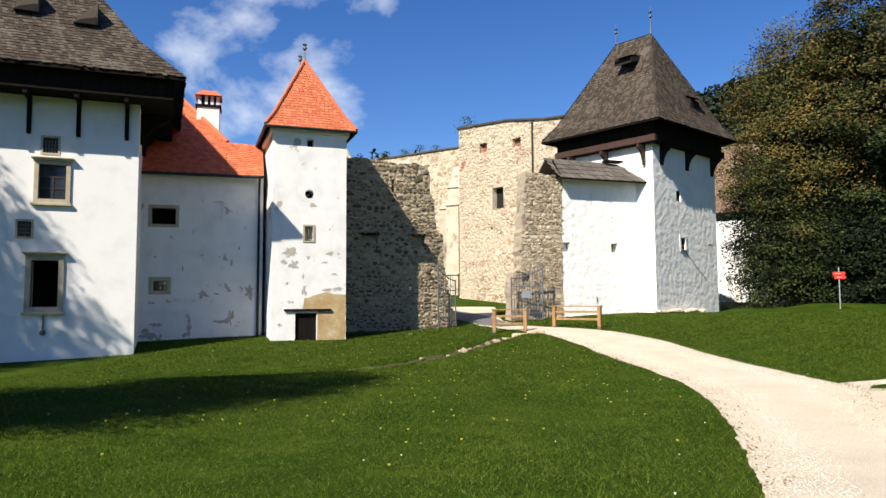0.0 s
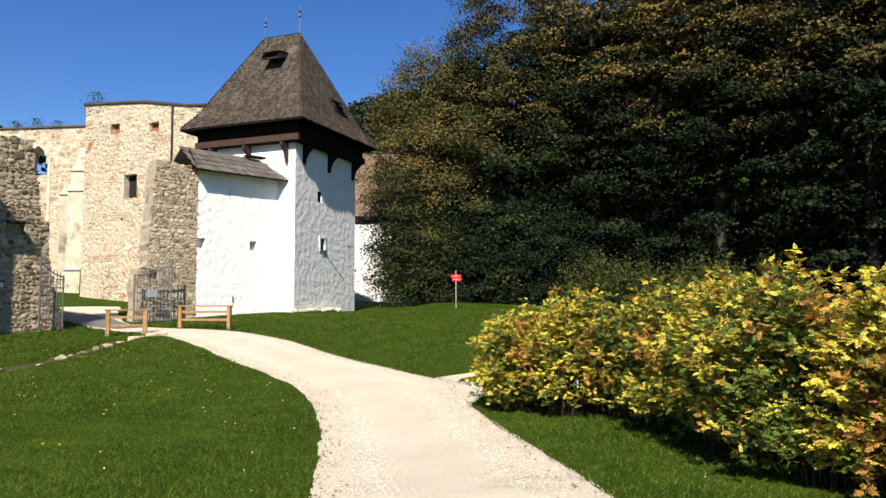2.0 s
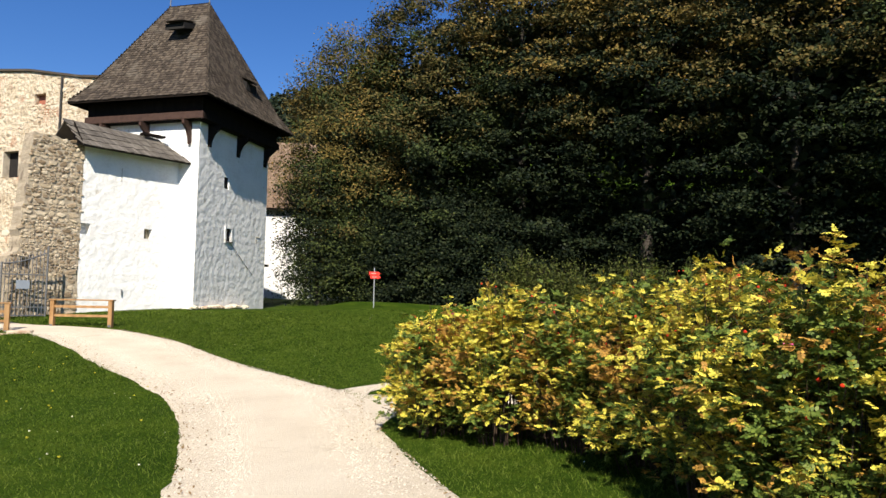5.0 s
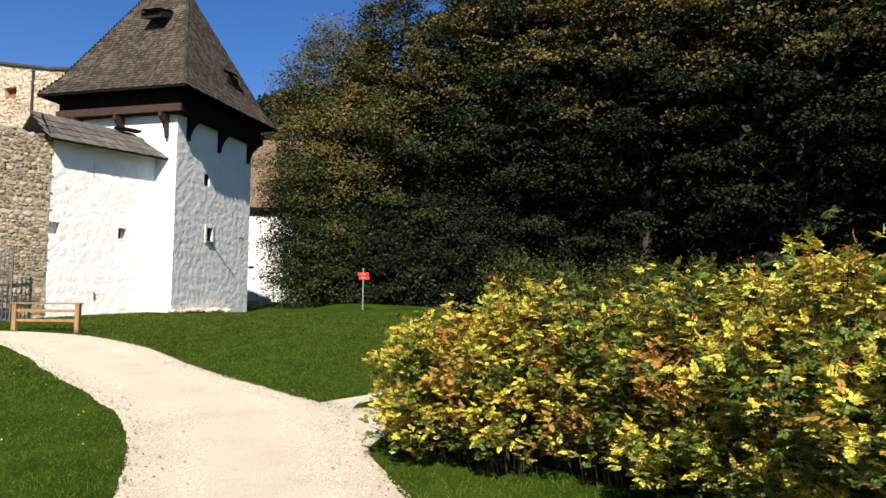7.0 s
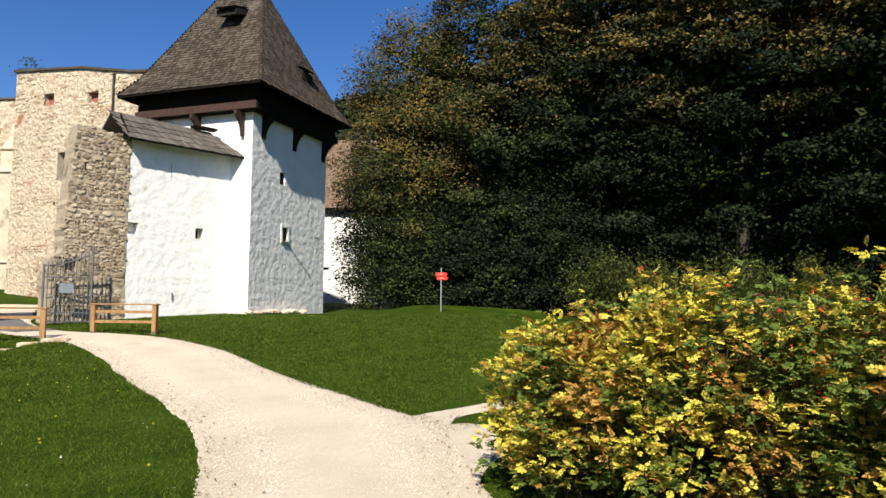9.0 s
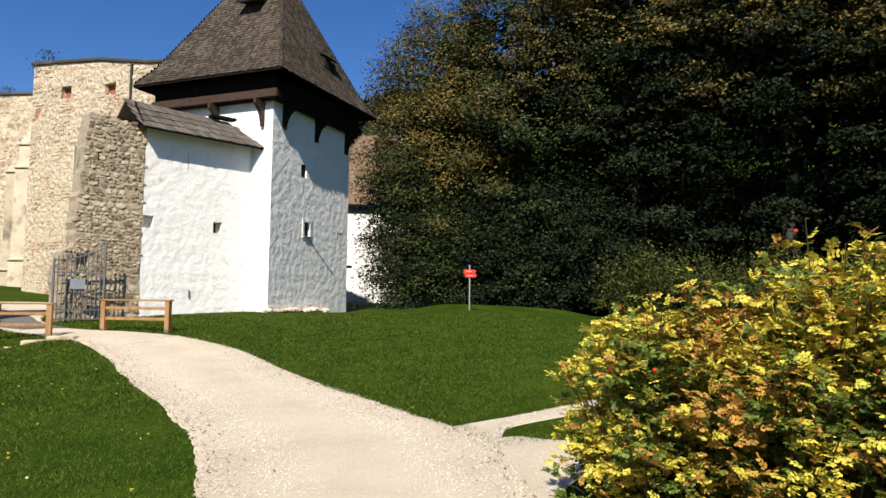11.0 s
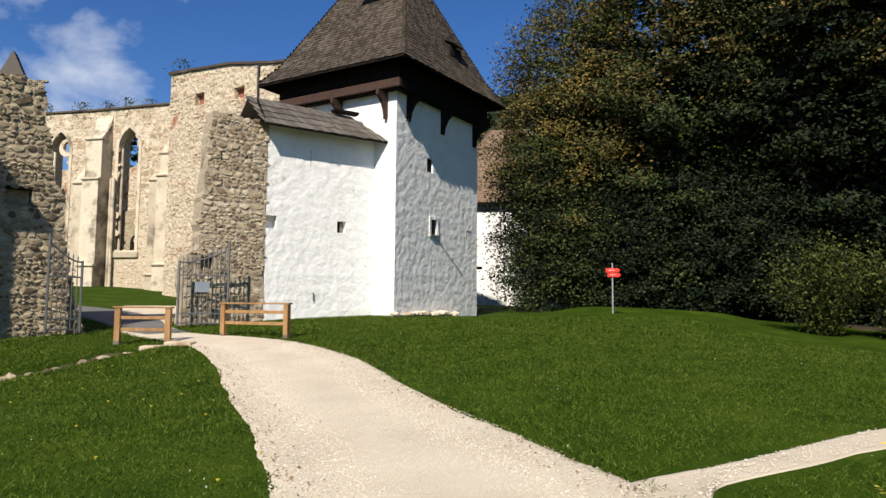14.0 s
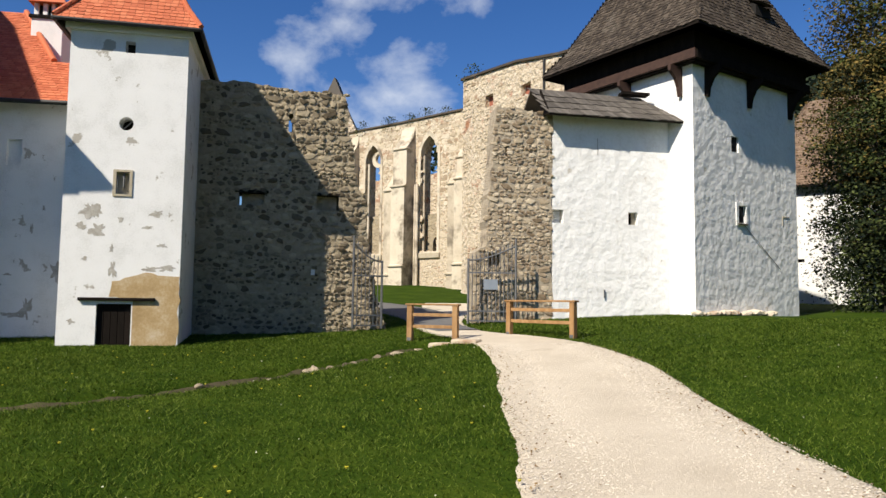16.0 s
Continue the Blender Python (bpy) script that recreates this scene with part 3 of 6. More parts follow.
# the great house, with its deep shingled roof
def build_house():
    m = frame_at((-11.1, 26.4), (-11.1 + 0.93, 26.4 + 0.37), -0.6)
    h = thing_at("house", m, "white plastered manor house with a steep dark shingle roof", "house")
    o = 0.6
    wins = [(-3.2, 5.08 + o, -2.34, 6.3 + o), (-3.33, 1.3 + o, -2.48, 2.93 + o), (-3.1, 6.72 + o, -2.63, 7.26 + o), (-3.78, 3.74 + o, -3.37, 4.28 + o)]
    part("wall", slab(rect(-14, -0.4, 0, 9.45), [rect(*w) for w in wins], 0.5), SMOOTH_PLASTER, h)
    part("wall", placed(slab(rect(0.5, -0.4, 10, 9.45), [], 0.5), pose(0, 0, 0, 0, 0, 90)), SMOOTH_PLASTER, h)
    part("wall", placed(slab(rect(-14, -0.4, -0.5, 9.45), [], 0.5), pose(0, 9.5, 0)), SMOOTH_PLASTER, h)
    part("wall", placed(slab(rect(0.5, -0.4, 9.5, 9.45), [], 0.5), pose(-13.5, 0, 0, 0, 0, 90)), SMOOTH_PLASTER, h)
    # near-black plates inside hold the shade of the rooms in their colour
    part("inner_floor", box((-13.4, 0.6, 4.2), (-0.6, 9.4, 4.4)), SHADEBACK, h)
    part("inner_wall", box((-13.4, 2.2, 0), (-0.6, 2.3, 9)), SHADEBACK, h)
    framed_window(h, *wins[0], 0.14, cross=(1, 2), sill=True, hood=True)
    framed_window(h, *wins[1], 0.17, cross=(0, 0), glazed=False, sill=True, hood=True)
    framed_window(h, *wins[2], 0.07, cross=(1, 2), proud=0.02, grille=True)
    framed_window(h, *wins[3], 0.07, cross=(1, 1), proud=0.02, grille=True)
    part("wall_anchor", tube([(-2.9, -0.04, 0.42 + o), (-2.9, -0.04, 1.06 + o)], 0.035), IRON, h, "black iron wall anchor")
    ab = bmesh.new()
    bmesh.ops.create_uvsphere(ab, u_segments=8, v_segments=6, radius=0.1, matrix=Matrix.Translation((-2.9, -0.04, 0.42 + o)) @ Matrix.Diagonal((1, 0.4, 1, 1)))
    part("anchor_knob", ab, IRON, h)
    # boarding under the eaves
    zb, zt, f, r = 9.3, 10.15, 1.15, 1.15
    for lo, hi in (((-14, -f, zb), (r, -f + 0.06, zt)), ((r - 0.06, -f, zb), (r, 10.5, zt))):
        part("eaves_boarding", box(lo, hi), DARKWOOD, h, "near-black timber boarding")
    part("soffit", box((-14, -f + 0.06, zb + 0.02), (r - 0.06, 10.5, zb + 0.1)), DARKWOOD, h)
    for x in (-5.1, -3.55, -2.0, -0.42):
        part("bracket", box((x - 0.07, -0.14, 7.95), (x + 0.07, 0, 9.3), bevel=0.02), DARKWOOD, h)
        part("bracket_arm", box((x - 0.07, -1.1, 9.12), (x + 0.07, 0, 9.3)), DARKWOOD, h)
    for y in (1.2, 3.4):
        bracket(h, (0, y, 9.3), (1, 0, 0), 1.0, 1.2)
    e = 1.5
    z0, k1, z1, k2, z2 = 10.1, 1.6, 11.75, 6.0, 18.0
    for i, (ia, za, ib, zc) in enumerate(((0, z0, k1, z1), (k1, z1, k2, z2))):
        front = [(-15, -e + ia, za), (e - ia, -e + ia, za), (e - ib, -e + ib, zc), (-15, -e + ib, zc)]
        side = [(e - ia, -e + ia, za), (e - ia, 11, za), (e - ib, 11, zc), (e - ib, -e + ib, zc)]
        shell(h, [front, side], 0.14, DARKWOOD)
        tiles_on("shingles", front, 0.19, 0.15, 0.032, SHINGLE, h, 10 + i, wander=0.8)
        tiles_on("shingles", side, 0.19, 0.15, 0.032, SHINGLE, h, 20 + i, wander=0.8)
    for x, y, z in ((-3.9, 0.75, 12.5), (-1.95, 0.55, 12.2)):
        bm = bmesh.new()
        w, d = 0.42, 1.3
        a, b, c = [bm.verts.new(p) for p in ((x - w, y - 0.35, z), (x + w, y - 0.35, z), (x + w, y - 0.35, z + 0.85))]
        p, q, s = [bm.verts.new(p) for p in ((x - w, y + d, z + 0.9), (x + w, y + d, z + 0.9), (x + w, y + d * 0.7, z + 0.95))]
        for fc in ((a, b, c), (a, c, s, p), (b, q, s, c), (a, p, q, b)):
            bm.faces.new(fc)
        part("roof_vent", bm, SHINGLE, h, "dark wedge-shaped roof vent")
        part("vent_mouth", slab([(x - w + 0.06, z + 0.02), (x + w - 0.04, z + 0.02), (x + w - 0.04, z + 0.3), (x - w + 0.3, z + 0.16)], [], 0.03), SHADEBACK, h).location.y = y - 0.37
    return h


build_house()


def build_link():
    m = frame_at((-13.0, 30.4), (-7.9, 31.9), -0.3)
    h = thing_at("link_building", m, "low white wing with worn plaster and red clay roof tiles", "building")
    o = 0.3
    w1, w2 = (0.7, 4.78 + o, 1.68, 5.48 + o), (0.82, 1.95 + o, 1.38, 2.37 + o)
    niche = rect(3.18, 5.07 + o, 3.6, 5.85 + o)
    part("wall", slab(rect(-7, -0.4, 5.3, 7.3), [rect(*w1), rect(*w2), niche], 0.5), WORN_PLASTER, h)
    rng = random.Random(18)
    for x, z, w, t in ((2.85, 2.1, 0.24, 0.2), (2.3, 0.75, 0.14, 0.5), (3.95, 1.1, 0.16, 0.4), (3.6, 0.9, 0.4, 0.1), (4.75, 2.2, 0.22, 0.35), (4.0, 3.5, 0.06, 0.2), (1.0, 0.8, 0.3, 0.12), (4.3, 4.1, 0.05, 0.12), (2.0, 3.2, 0.05, 0.15), (0.6, 0.4, 0.4, 0.25), (3.4, 2.1, 0.12, 0.05)):
        worn(h, rng, x, z, w, t)
    part("niche_back", box((3.1, 0.12, 5.3), (3.7, 0.2, 6.25)), WORN_PLASTER, h)
    part("inner_wall", box((-7, 1.6, -0.2), (5.3, 1.7, 7.2)), SHADEBACK, h)
    framed_window(h, *w1, 0.13, cross=(0, 0), proud=0.02, glazed=False)
    framed_window(h, *w2, 0.16, cross=(2, 1), proud=0.02)
    faces = [[(-8, -0.5, 7.25), (3.7, -0.5, 7.25), (3.7, 1.73, 9.12), (-8, 1.73, 9.12)], [(-8, 1.73, 9.12), (3.7, 1.73, 9.12), (1.36, 5.2, 12.0), (-8, 5.2, 12.0)],
             [(3.7, -0.5, 7.25), (5.3, -0.5, 7.25), (5.3, 1.6, 9.0), (3.7, 1.73, 9.12)]]
    shell(h, faces, 0.1, DARKWOOD)
    for i, f in enumerate(faces):
        tiles_on("clay_tiles", f, 0.17, 0.2, 0.025, TILE, h, 30 + i, rounded=True)
    bm = tube([(3.72, 1.73, 9.16), (1.36, 5.2, 12.06)], 0.1, sides=8)
    part("hip_tiles", bm, TILE, h, "rounded clay hip tiles")
    part("back_slope", slab(rect(-8, 0, 5.3, 8.9), [], 0.1), SMOOTH_PLASTER, h).location.y = 7
    shell(h, [[(3.7, 1.73, 9.12), (5.3, 1.6, 9.0), (5.3, 7, 7.0), (3.7, 7, 7.0)], [(3.7, 1.73, 9.1), (3.7, 7, 7.0), (1.36, 5.2, 11.98)], [(-8, 5.2, 12.0), (1.36, 5.2, 12.0), (3.7, 7, 7.0), (-8, 9, 8.9)]], 0.08, TILE, "rear_roof")
    part("gutter", tube([(-6.5, -0.58, 7.18), (5.2, -0.58, 7.18)], 0.07, sides=8), BLACKPIPE, h, "dark metal gutter")
    part("downpipe", tube([(5.12, -0.58, 7.15), (5.12, -0.3, 6.9), (5.12, -0.12, 6.6), (5.12, -0.12, 0.35), (5.2, -0.5, 0.1)], 0.055, sides=8), BLACKPIPE, h, "dark metal downpipe")
    # chimney
    ch = box((2.0, 4.35, 8), (3.05, 5.4, 11.1), bevel=0.02)
    part("chimney", ch, SMOOTH_PLASTER, h, "white plastered chimney stack")
    part("chimney_band", box((1.93, 4.28, 11.1), (3.12, 5.47, 11.2)), DARKWOOD, h)
    for x in (2.05, 2.35, 2.62, 2.88):
        part("chimney_post", box((x, 4.4, 11.2), (x + 0.14, 5.35, 11.65)), SMOOTH_PLASTER, h)
    part("flue", box((2.19, 4.5, 11.2), (2.88, 5.25, 11.6)), SHADEBACK, h)
    cap = bmesh.new()
    v = [cap.verts.new(p) for p in ((1.9, 4.2, 11.65), (3.15, 4.2, 11.65), (3.15, 5.55, 11.65), (1.9, 5.55, 11.65), (2.2, 4.85, 12.05), (2.85, 4.85, 12.05))]
    for f in ((3, 2, 1, 0), (0, 1, 5, 4), (1, 2, 5), (2, 3, 4, 5), (3, 0, 4)):
        cap.faces.new([v[i] for i in f])
    part("chimney_cap", cap, TILE, h, "small red-tiled chimney cap")
    for ob in list(h.children):
        if ob.name.startswith(("chimney", "flue")):
            ob.location = (0.25, -0.9, 0.12)
    return h


build_link()


def build_stair_tower():
    m = frame_at((-7.01, 29.86), (-4.09, 30.91), -0.3)
    h = thing_at("stair_tower", m, "slim white tower with peeling plaster and a red tiled spire", "tower")
    o, W, D, T = 0.3, 3.1, 5.0, 9.0
    slit, win, door = (1.42, 8.0 + o, 1.68, 8.33 + o), (1.34, 4.0 + o, 1.68, 4.62 + o), (0.98, -0.25 + o, 1.87, 0.98 + o)
    part("wall", slab([(0, -0.5), (W, -0.5), (W, T), (0, T)], [rect(*slit), rect(*win), rect(*door), ring(1.53, 5.98 + o, 0.19)], 0.45), WORN_PLASTER, h)
    part("wall", placed(slab(rect(0.45, -0.5, D, T), [], 0.45), pose(W, 0, 0, 0, 0, 90)), WORN_PLASTER, h)
    part("wall", placed(slab(rect(0.45, -0.5, D, T), [], 0.45), pose(0.45, 0, 0, 0, 0, 90)), WORN_PLASTER, h)
    part("wall", placed(slab(rect(0.45, -0.5, W - 0.45, T), [], 0.45), pose(0, D - 0.45, 0)), WORN_PLASTER, h)
    part("inner_wall", box((0.5, 0.9, 0), (W - 0.5, 1.0, T - 0.1)), SHADEBACK, h)
    # oculus rim, slot backed by a plate of painted shade, window with an iron bar
    part("oculus_bar", tube([(1.4, 0.2, 5.85 + o), (1.66, 0.2, 6.12 + o)], 0.02), IRON, h)
    part("slit_back", box((1.4, 0.3, 8.28), (1.7, 0.34, 8.66)), SHADEBACK, h)
    win_ob = part("window", slab(rect(1.26, 3.94 + o, 1.76, 4.68 + o), [rect(*win)], 0.12), FRAMESTONE, h, "small stone-framed window")
    win_ob.location.y = -0.03
    part("window_board", box((1.3, 0.2, 3.98 + o), (1.72, 0.24, 4.66 + o)), FRAMESTONE, win_ob)
    part("bar", tube([(1.52, 0.1, 4.2 + o), (1.52, 0.1, 4.62 + o)], 0.03), IRON, win_ob)
    # low plank door under a beam
    for i in range(5):
        x = 0.98 + i * 0.178
        part("door_plank", box((x + 0.004, 0.1, -0.3 + o), (x + 0.174, 0.15, 0.98 + o), bevel=0.008), DARKWOOD, h)
    part("lintel", box((0.52, -0.09, 1.06 + o), (2.48, 0.05, 1.15 + o), bevel=0.012), DARKWOOD, h, "dark wooden lintel board")
    part("bare_patch", slab(ragged([(1.9, -0.3 + o), (W - 0.002, -0.3 + o), (W - 0.002, 1.75 + o), (2.2, 1.85 + o), (1.35, 1.6 + o), (1.28, 1.17 + o), (1.9, 1.15 + o), (1.9, -0.3 + o)][:-1], 0.16, 0.04, 5), [], 0.05), BARE, h, "ochre bare render where plaster has fallen").location.y = -0.006
    rng = random.Random(8)
    for x, z, w, t in ((0.75, 3.55, 0.3, 0.26), (0.9, 3.0, 0.22, 0.2), (2.45, 3.5, 0.2, 0.12), (2.6, 2.6, 0.16, 0.07), (1.5, 3.3, 0.08, 0.1), (0.5, 3.1, 0.14, 0.12), (2.75, 1.98, 0.3, 0.1), (2.3, 1.95, 0.2, 0.08), (1.35, 1.9, 0.12, 0.3), (0.35, 0.5, 0.1, 0.08), (2.2, 3.1, 0.16, 0.05), (1.3, 2.5, 0.07, 0.12), (0.62, 2.2, 0.1, 0.06)):
        worn(h, rng, x, z + o, w, t)
    # cornice and roof
    e = 0.36
    part("cornice", placed(slab(rect(-0.12, T - 0.16, W + 0.12, T + 0.02), [], 0.14), pose(0, -0.12, 0)), SMOOTH_PLASTER, h)
    part("cornice", placed(slab(rect(0, T - 0.16, D, T + 0.02), [], 0.12), pose(W + 0.12, 0, 0, 0, 0, 90)), SMOOTH_PLASTER, h)
    part("cornice", placed(slab(rect(0, T - 0.16, D, T + 0.02), [], 0.12), pose(0, 0, 0, 0, 0, 90)), SMOOTH_PLASTER, h)
    lo, hi = T + 0.05, 12.62
    c = [(-e, -e, lo), (W + e, -e, lo), (W + e, D + e, lo), (-e, D + e, lo)]
    a1, a2 = (W / 2, 1.9, hi), (W / 2, 3.3, hi)
    inner = [(lerp(p, a1 if i < 2 else a2, 0.22)) - Vector((0, 0, 0.14)) for i, p in enumerate(c)]
    low = [[c[0], c[1], inner[1], inner[0]], [c[1], c[2], inner[2], inner[1]], [c[2], c[3], inner[3], inner[2]], [c[3], c[0], inner[0], inner[3]]]
    up = [[inner[0], inner[1], a1, a1], [inner[1], inner[2], a2, a1], [inner[2], inner[3], a2, a2], [inner[3], inner[0], a1, a2]]
    for i, f in enumerate(low + up):
        g = list(dict.fromkeys(tuple(p) for p in f))
        shell(h, [g], 0.06, DARKWOOD)
        tiles_on("clay_tiles", f, 0.16, 0.18, 0.022, TILE, h, 40 + i, rounded=True)
    for a, b, d in ((c[0], inner[0], a1), (c[1], inner[1], a1), (c[2], inner[2], a2), (c[3], inner[3], a2)):
        part("hip_tiles", tube([Vector(a) + Z * 0.04, Vector(b) + Z * 0.05, Vector(d) + Z * 0.05], 0.075, sides=7), TILE, h)
    part("ridge_tiles", tube([Vector(a1) + Z * 0.05, Vector(a2) + Z * 0.05], 0.08, sides=7), TILE, h)
    for lo_p, hi_p in ((c[0], c[1]), (c[1], c[2]), (c[3], c[0])):
        part("gutter", tube([Vector(lo_p) - Z * 0.05, Vector(hi_p) - Z * 0.05], 0.06, sides=8), BLACKPIPE, h)
    finial(h, a1, 1.0, IRON)
    finial(h, a2, 0.9, IRON)
    return h


build_stair_tower()


def build_keep():
    """The white corner tower with the tall shingled roof. Local x runs along its shaded face, y along the sunlit one."""
    m = frame_at((11.33, 38.4), (11.33 + 0.745, 38.4 + 0.667), 0.55)
    h = thing_at("corner_tower", m, "thick white rough-plastered corner tower with steep dark shingle roof", "tower")
    g, W, D, T = 0.55, 6.7, 5.9, 9.75
    w3, w2 = (2.28, 6.95 - g, 2.74, 7.55 - g), (2.62, 4.26 - g, 3.1, 4.92 - g)
    small = [rect(6.2, 2.75, 6.28, 2.95)]
    part("wall", slab(rect(0, -0.5, W, T), [rect(*w3), rect(*w2)] + small, 0.8), PLASTER, h)
    part("wall", placed(slab(rect(0.8, -0.5, D, T), [], 0.8), pose(0.8, 0, 0, 0, 0, 90)), PLASTER, h)
    part("wall", placed(slab(rect(0.8, -0.5, D, T), [], 0.8), pose(W, 0, 0, 0, 0, 90)), PLASTER, h)
    part("wall", placed(slab(rect(0.8, -0.5, W - 0.8, T), [], 0.8), pose(0, D - 0.8, 0)), PLASTER, h)
    part("inner_wall", box((0.9, 1.6, -0.3), (W - 0.9, 1.7, T)), SHADEBACK, h)
    # windows: near-black plates set shallow, the shade of deep splays in their colour
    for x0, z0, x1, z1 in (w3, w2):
        part("window_void", box((x0 - 0.02, 0.08, z0 - 0.02), (x1 + 0.02, 0.12, z1 + 0.02)), SHADEBACK, h)
    part("window_rim", slab(rect(w2[0] - 0.14, w2[1] - 0.1, w2[2] + 0.14, w2[3] + 0.14), [rect(*w2)], 0.08), PLASTER, h).location.y = -0.035
    part("window_sill", box((w2[0] - 0.06, -0.09, w2[1] - 0.07), (w2[2] + 0.06, 0.06, w2[1] - 0.015), bevel=0.01), GREY_BOARD, h)
    part("iron_rod", tube([(3.0, -0.03, 3.62), (5.35, -0.03, 2.05)], 0.013), IRON, h, "thin iron rod along the wall")
    part("wall_tie", box((5.62, -0.02, 4.15), (6.1, 0.01, 4.19)), FRAMESTONE, h)
    part("wall_tie", box((5.62, -0.02, 3.8), (5.66, 0.01, 4.15)), FRAMESTONE, h)
    # footing stones
    rng = random.Random(3)
    for i in range(16):
        x = -0.1 + i * 0.32 + rng.uniform(-0.1, 0.1)
        s = rng.uniform(0.12, 0.24)
        bm = bmesh.new()
        bmesh.ops.create_icosphere(bm, subdivisions=1, radius=1, matrix=Matrix.Translation((x, -0.1 - rng.uniform(0, 0.18), 0.3 + rng.uniform(-0.04, 0.05))) @ Matrix.Rotation(rng.uniform(0, 3), 4, "Z") @ Matrix.Diagonal((s * 1.4, s, s * 0.55, 1)))
        part("footing_stone", bm, PALE_STONE, h)
    # timber jetty under the eaves; their shade is in its near-black colour
    f, zb, zt = 0.34, 9.3, 10.4
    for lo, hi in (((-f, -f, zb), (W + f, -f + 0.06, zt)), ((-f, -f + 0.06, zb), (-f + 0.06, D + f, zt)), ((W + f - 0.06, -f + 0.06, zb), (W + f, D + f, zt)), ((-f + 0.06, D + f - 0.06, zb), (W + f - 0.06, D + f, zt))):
        part("eaves_boarding", box(lo, hi), DARKWOOD, h, "near-black timber boarding")
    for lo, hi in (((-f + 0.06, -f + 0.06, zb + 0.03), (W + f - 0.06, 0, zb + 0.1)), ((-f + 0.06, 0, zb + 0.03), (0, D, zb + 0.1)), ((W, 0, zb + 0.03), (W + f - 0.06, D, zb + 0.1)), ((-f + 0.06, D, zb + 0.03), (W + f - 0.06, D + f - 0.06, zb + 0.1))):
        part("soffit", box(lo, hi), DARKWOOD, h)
    # beam and brackets: sunlit side brown, other near black, light in the colour
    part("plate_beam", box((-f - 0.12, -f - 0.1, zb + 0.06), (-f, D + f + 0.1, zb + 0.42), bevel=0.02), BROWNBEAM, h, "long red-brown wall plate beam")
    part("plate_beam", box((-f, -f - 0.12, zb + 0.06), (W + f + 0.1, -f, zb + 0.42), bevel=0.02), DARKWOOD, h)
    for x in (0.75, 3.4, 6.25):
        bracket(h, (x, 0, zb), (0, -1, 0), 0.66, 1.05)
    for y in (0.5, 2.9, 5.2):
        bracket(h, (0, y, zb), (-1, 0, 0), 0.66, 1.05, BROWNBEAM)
    # roof
    e, z0, z1 = 1.0, 10.42, 16.5
    c = [(-e, -e, z0), (W + e, -e, z0), (W + e, D + e, z0), (-e, D + e, z0)]
    a1, a2 = (2.75, 1.6, z1), (2.75, 4.0, z1)
    inner = [lerp(p, a1 if i < 2 else a2, 0.2) - Vector((0, 0, 0.3)) for i, p in enumerate(c)]
    low = [[c[0], c[1], inner[1], inner[0]], [c[1], c[2], inner[2], inner[1]], [c[2], c[3], inner[3], inner[2]], [c[3], c[0], inner[0], inner[3]]]
    up = [[inner[0], inner[1], a1, a1], [inner[1], inner[2], a2, a1], [inner[2], inner[3], a2, a2], [inner[3], inner[0], a1, a2]]
    for i, fc in enumerate(low + up):
        shell(h, [list(dict.fromkeys(tuple(p) for p in fc))], 0.12, DARKWOOD)
        tiles_on("shingles", fc, 0.18, 0.13, 0.034, SHINGLE, h, 60 + i, wander=0.8)
    finial(h, a1, 1.75, IRON)
    finial(h, a2, 1.3, IRON)

    def vent(origin, out, w, reach, rise):
        """A wedge vent that opens to one side of the roof."""
        o, s = Vector(out), Vector((-out[1], out[0], 0)) * w
        p = Vector(origin)
        bm = bmesh.new()
        lip = [p + s, p - s]
        top = [p + s + Z * rise, p - s + Z * rise]
        back = [p + s * 1.05 - o * reach + Z * rise * 2.2, p - s * 1.05 - o * reach + Z * rise * 2.2]
        for d in (0.0, 0.06):
            v = [bm.verts.new(q + Z * d) for q in (top[0] + o * 0.2, top[1] + o * 0.2, back[1], back[0])]
            bm.faces.new(v)
        ob = part("roof_vent", bm, GREY_BOARD, h, "raised shingled roof vent with a dark mouth")
        bm = bmesh.new()
        v = [bm.verts.new(q) for q in (lip[0], lip[1], top[1], top[0])]
        b = [bm.verts.new(q - o * reach * 0.9 + Z * rise) for q in (lip[0], lip[1], top[1], top[0])]
        bm.faces.new(v)
        for i in range(4):
            k = (i + 1) % 4
            bm.faces.new((v[i], v[k], b[k], b[i]))
        part("vent_mouth", bm, SHADEBACK, ob)

    vent((0.85, 2.3, 14.45), (-1, 0, 0), 0.55, 1.0, 0.3)
    vent((4.1, -0.3, 11.95), (0, -1, 0), 0.5, 0.9, 0.42)
    return h


build_keep()


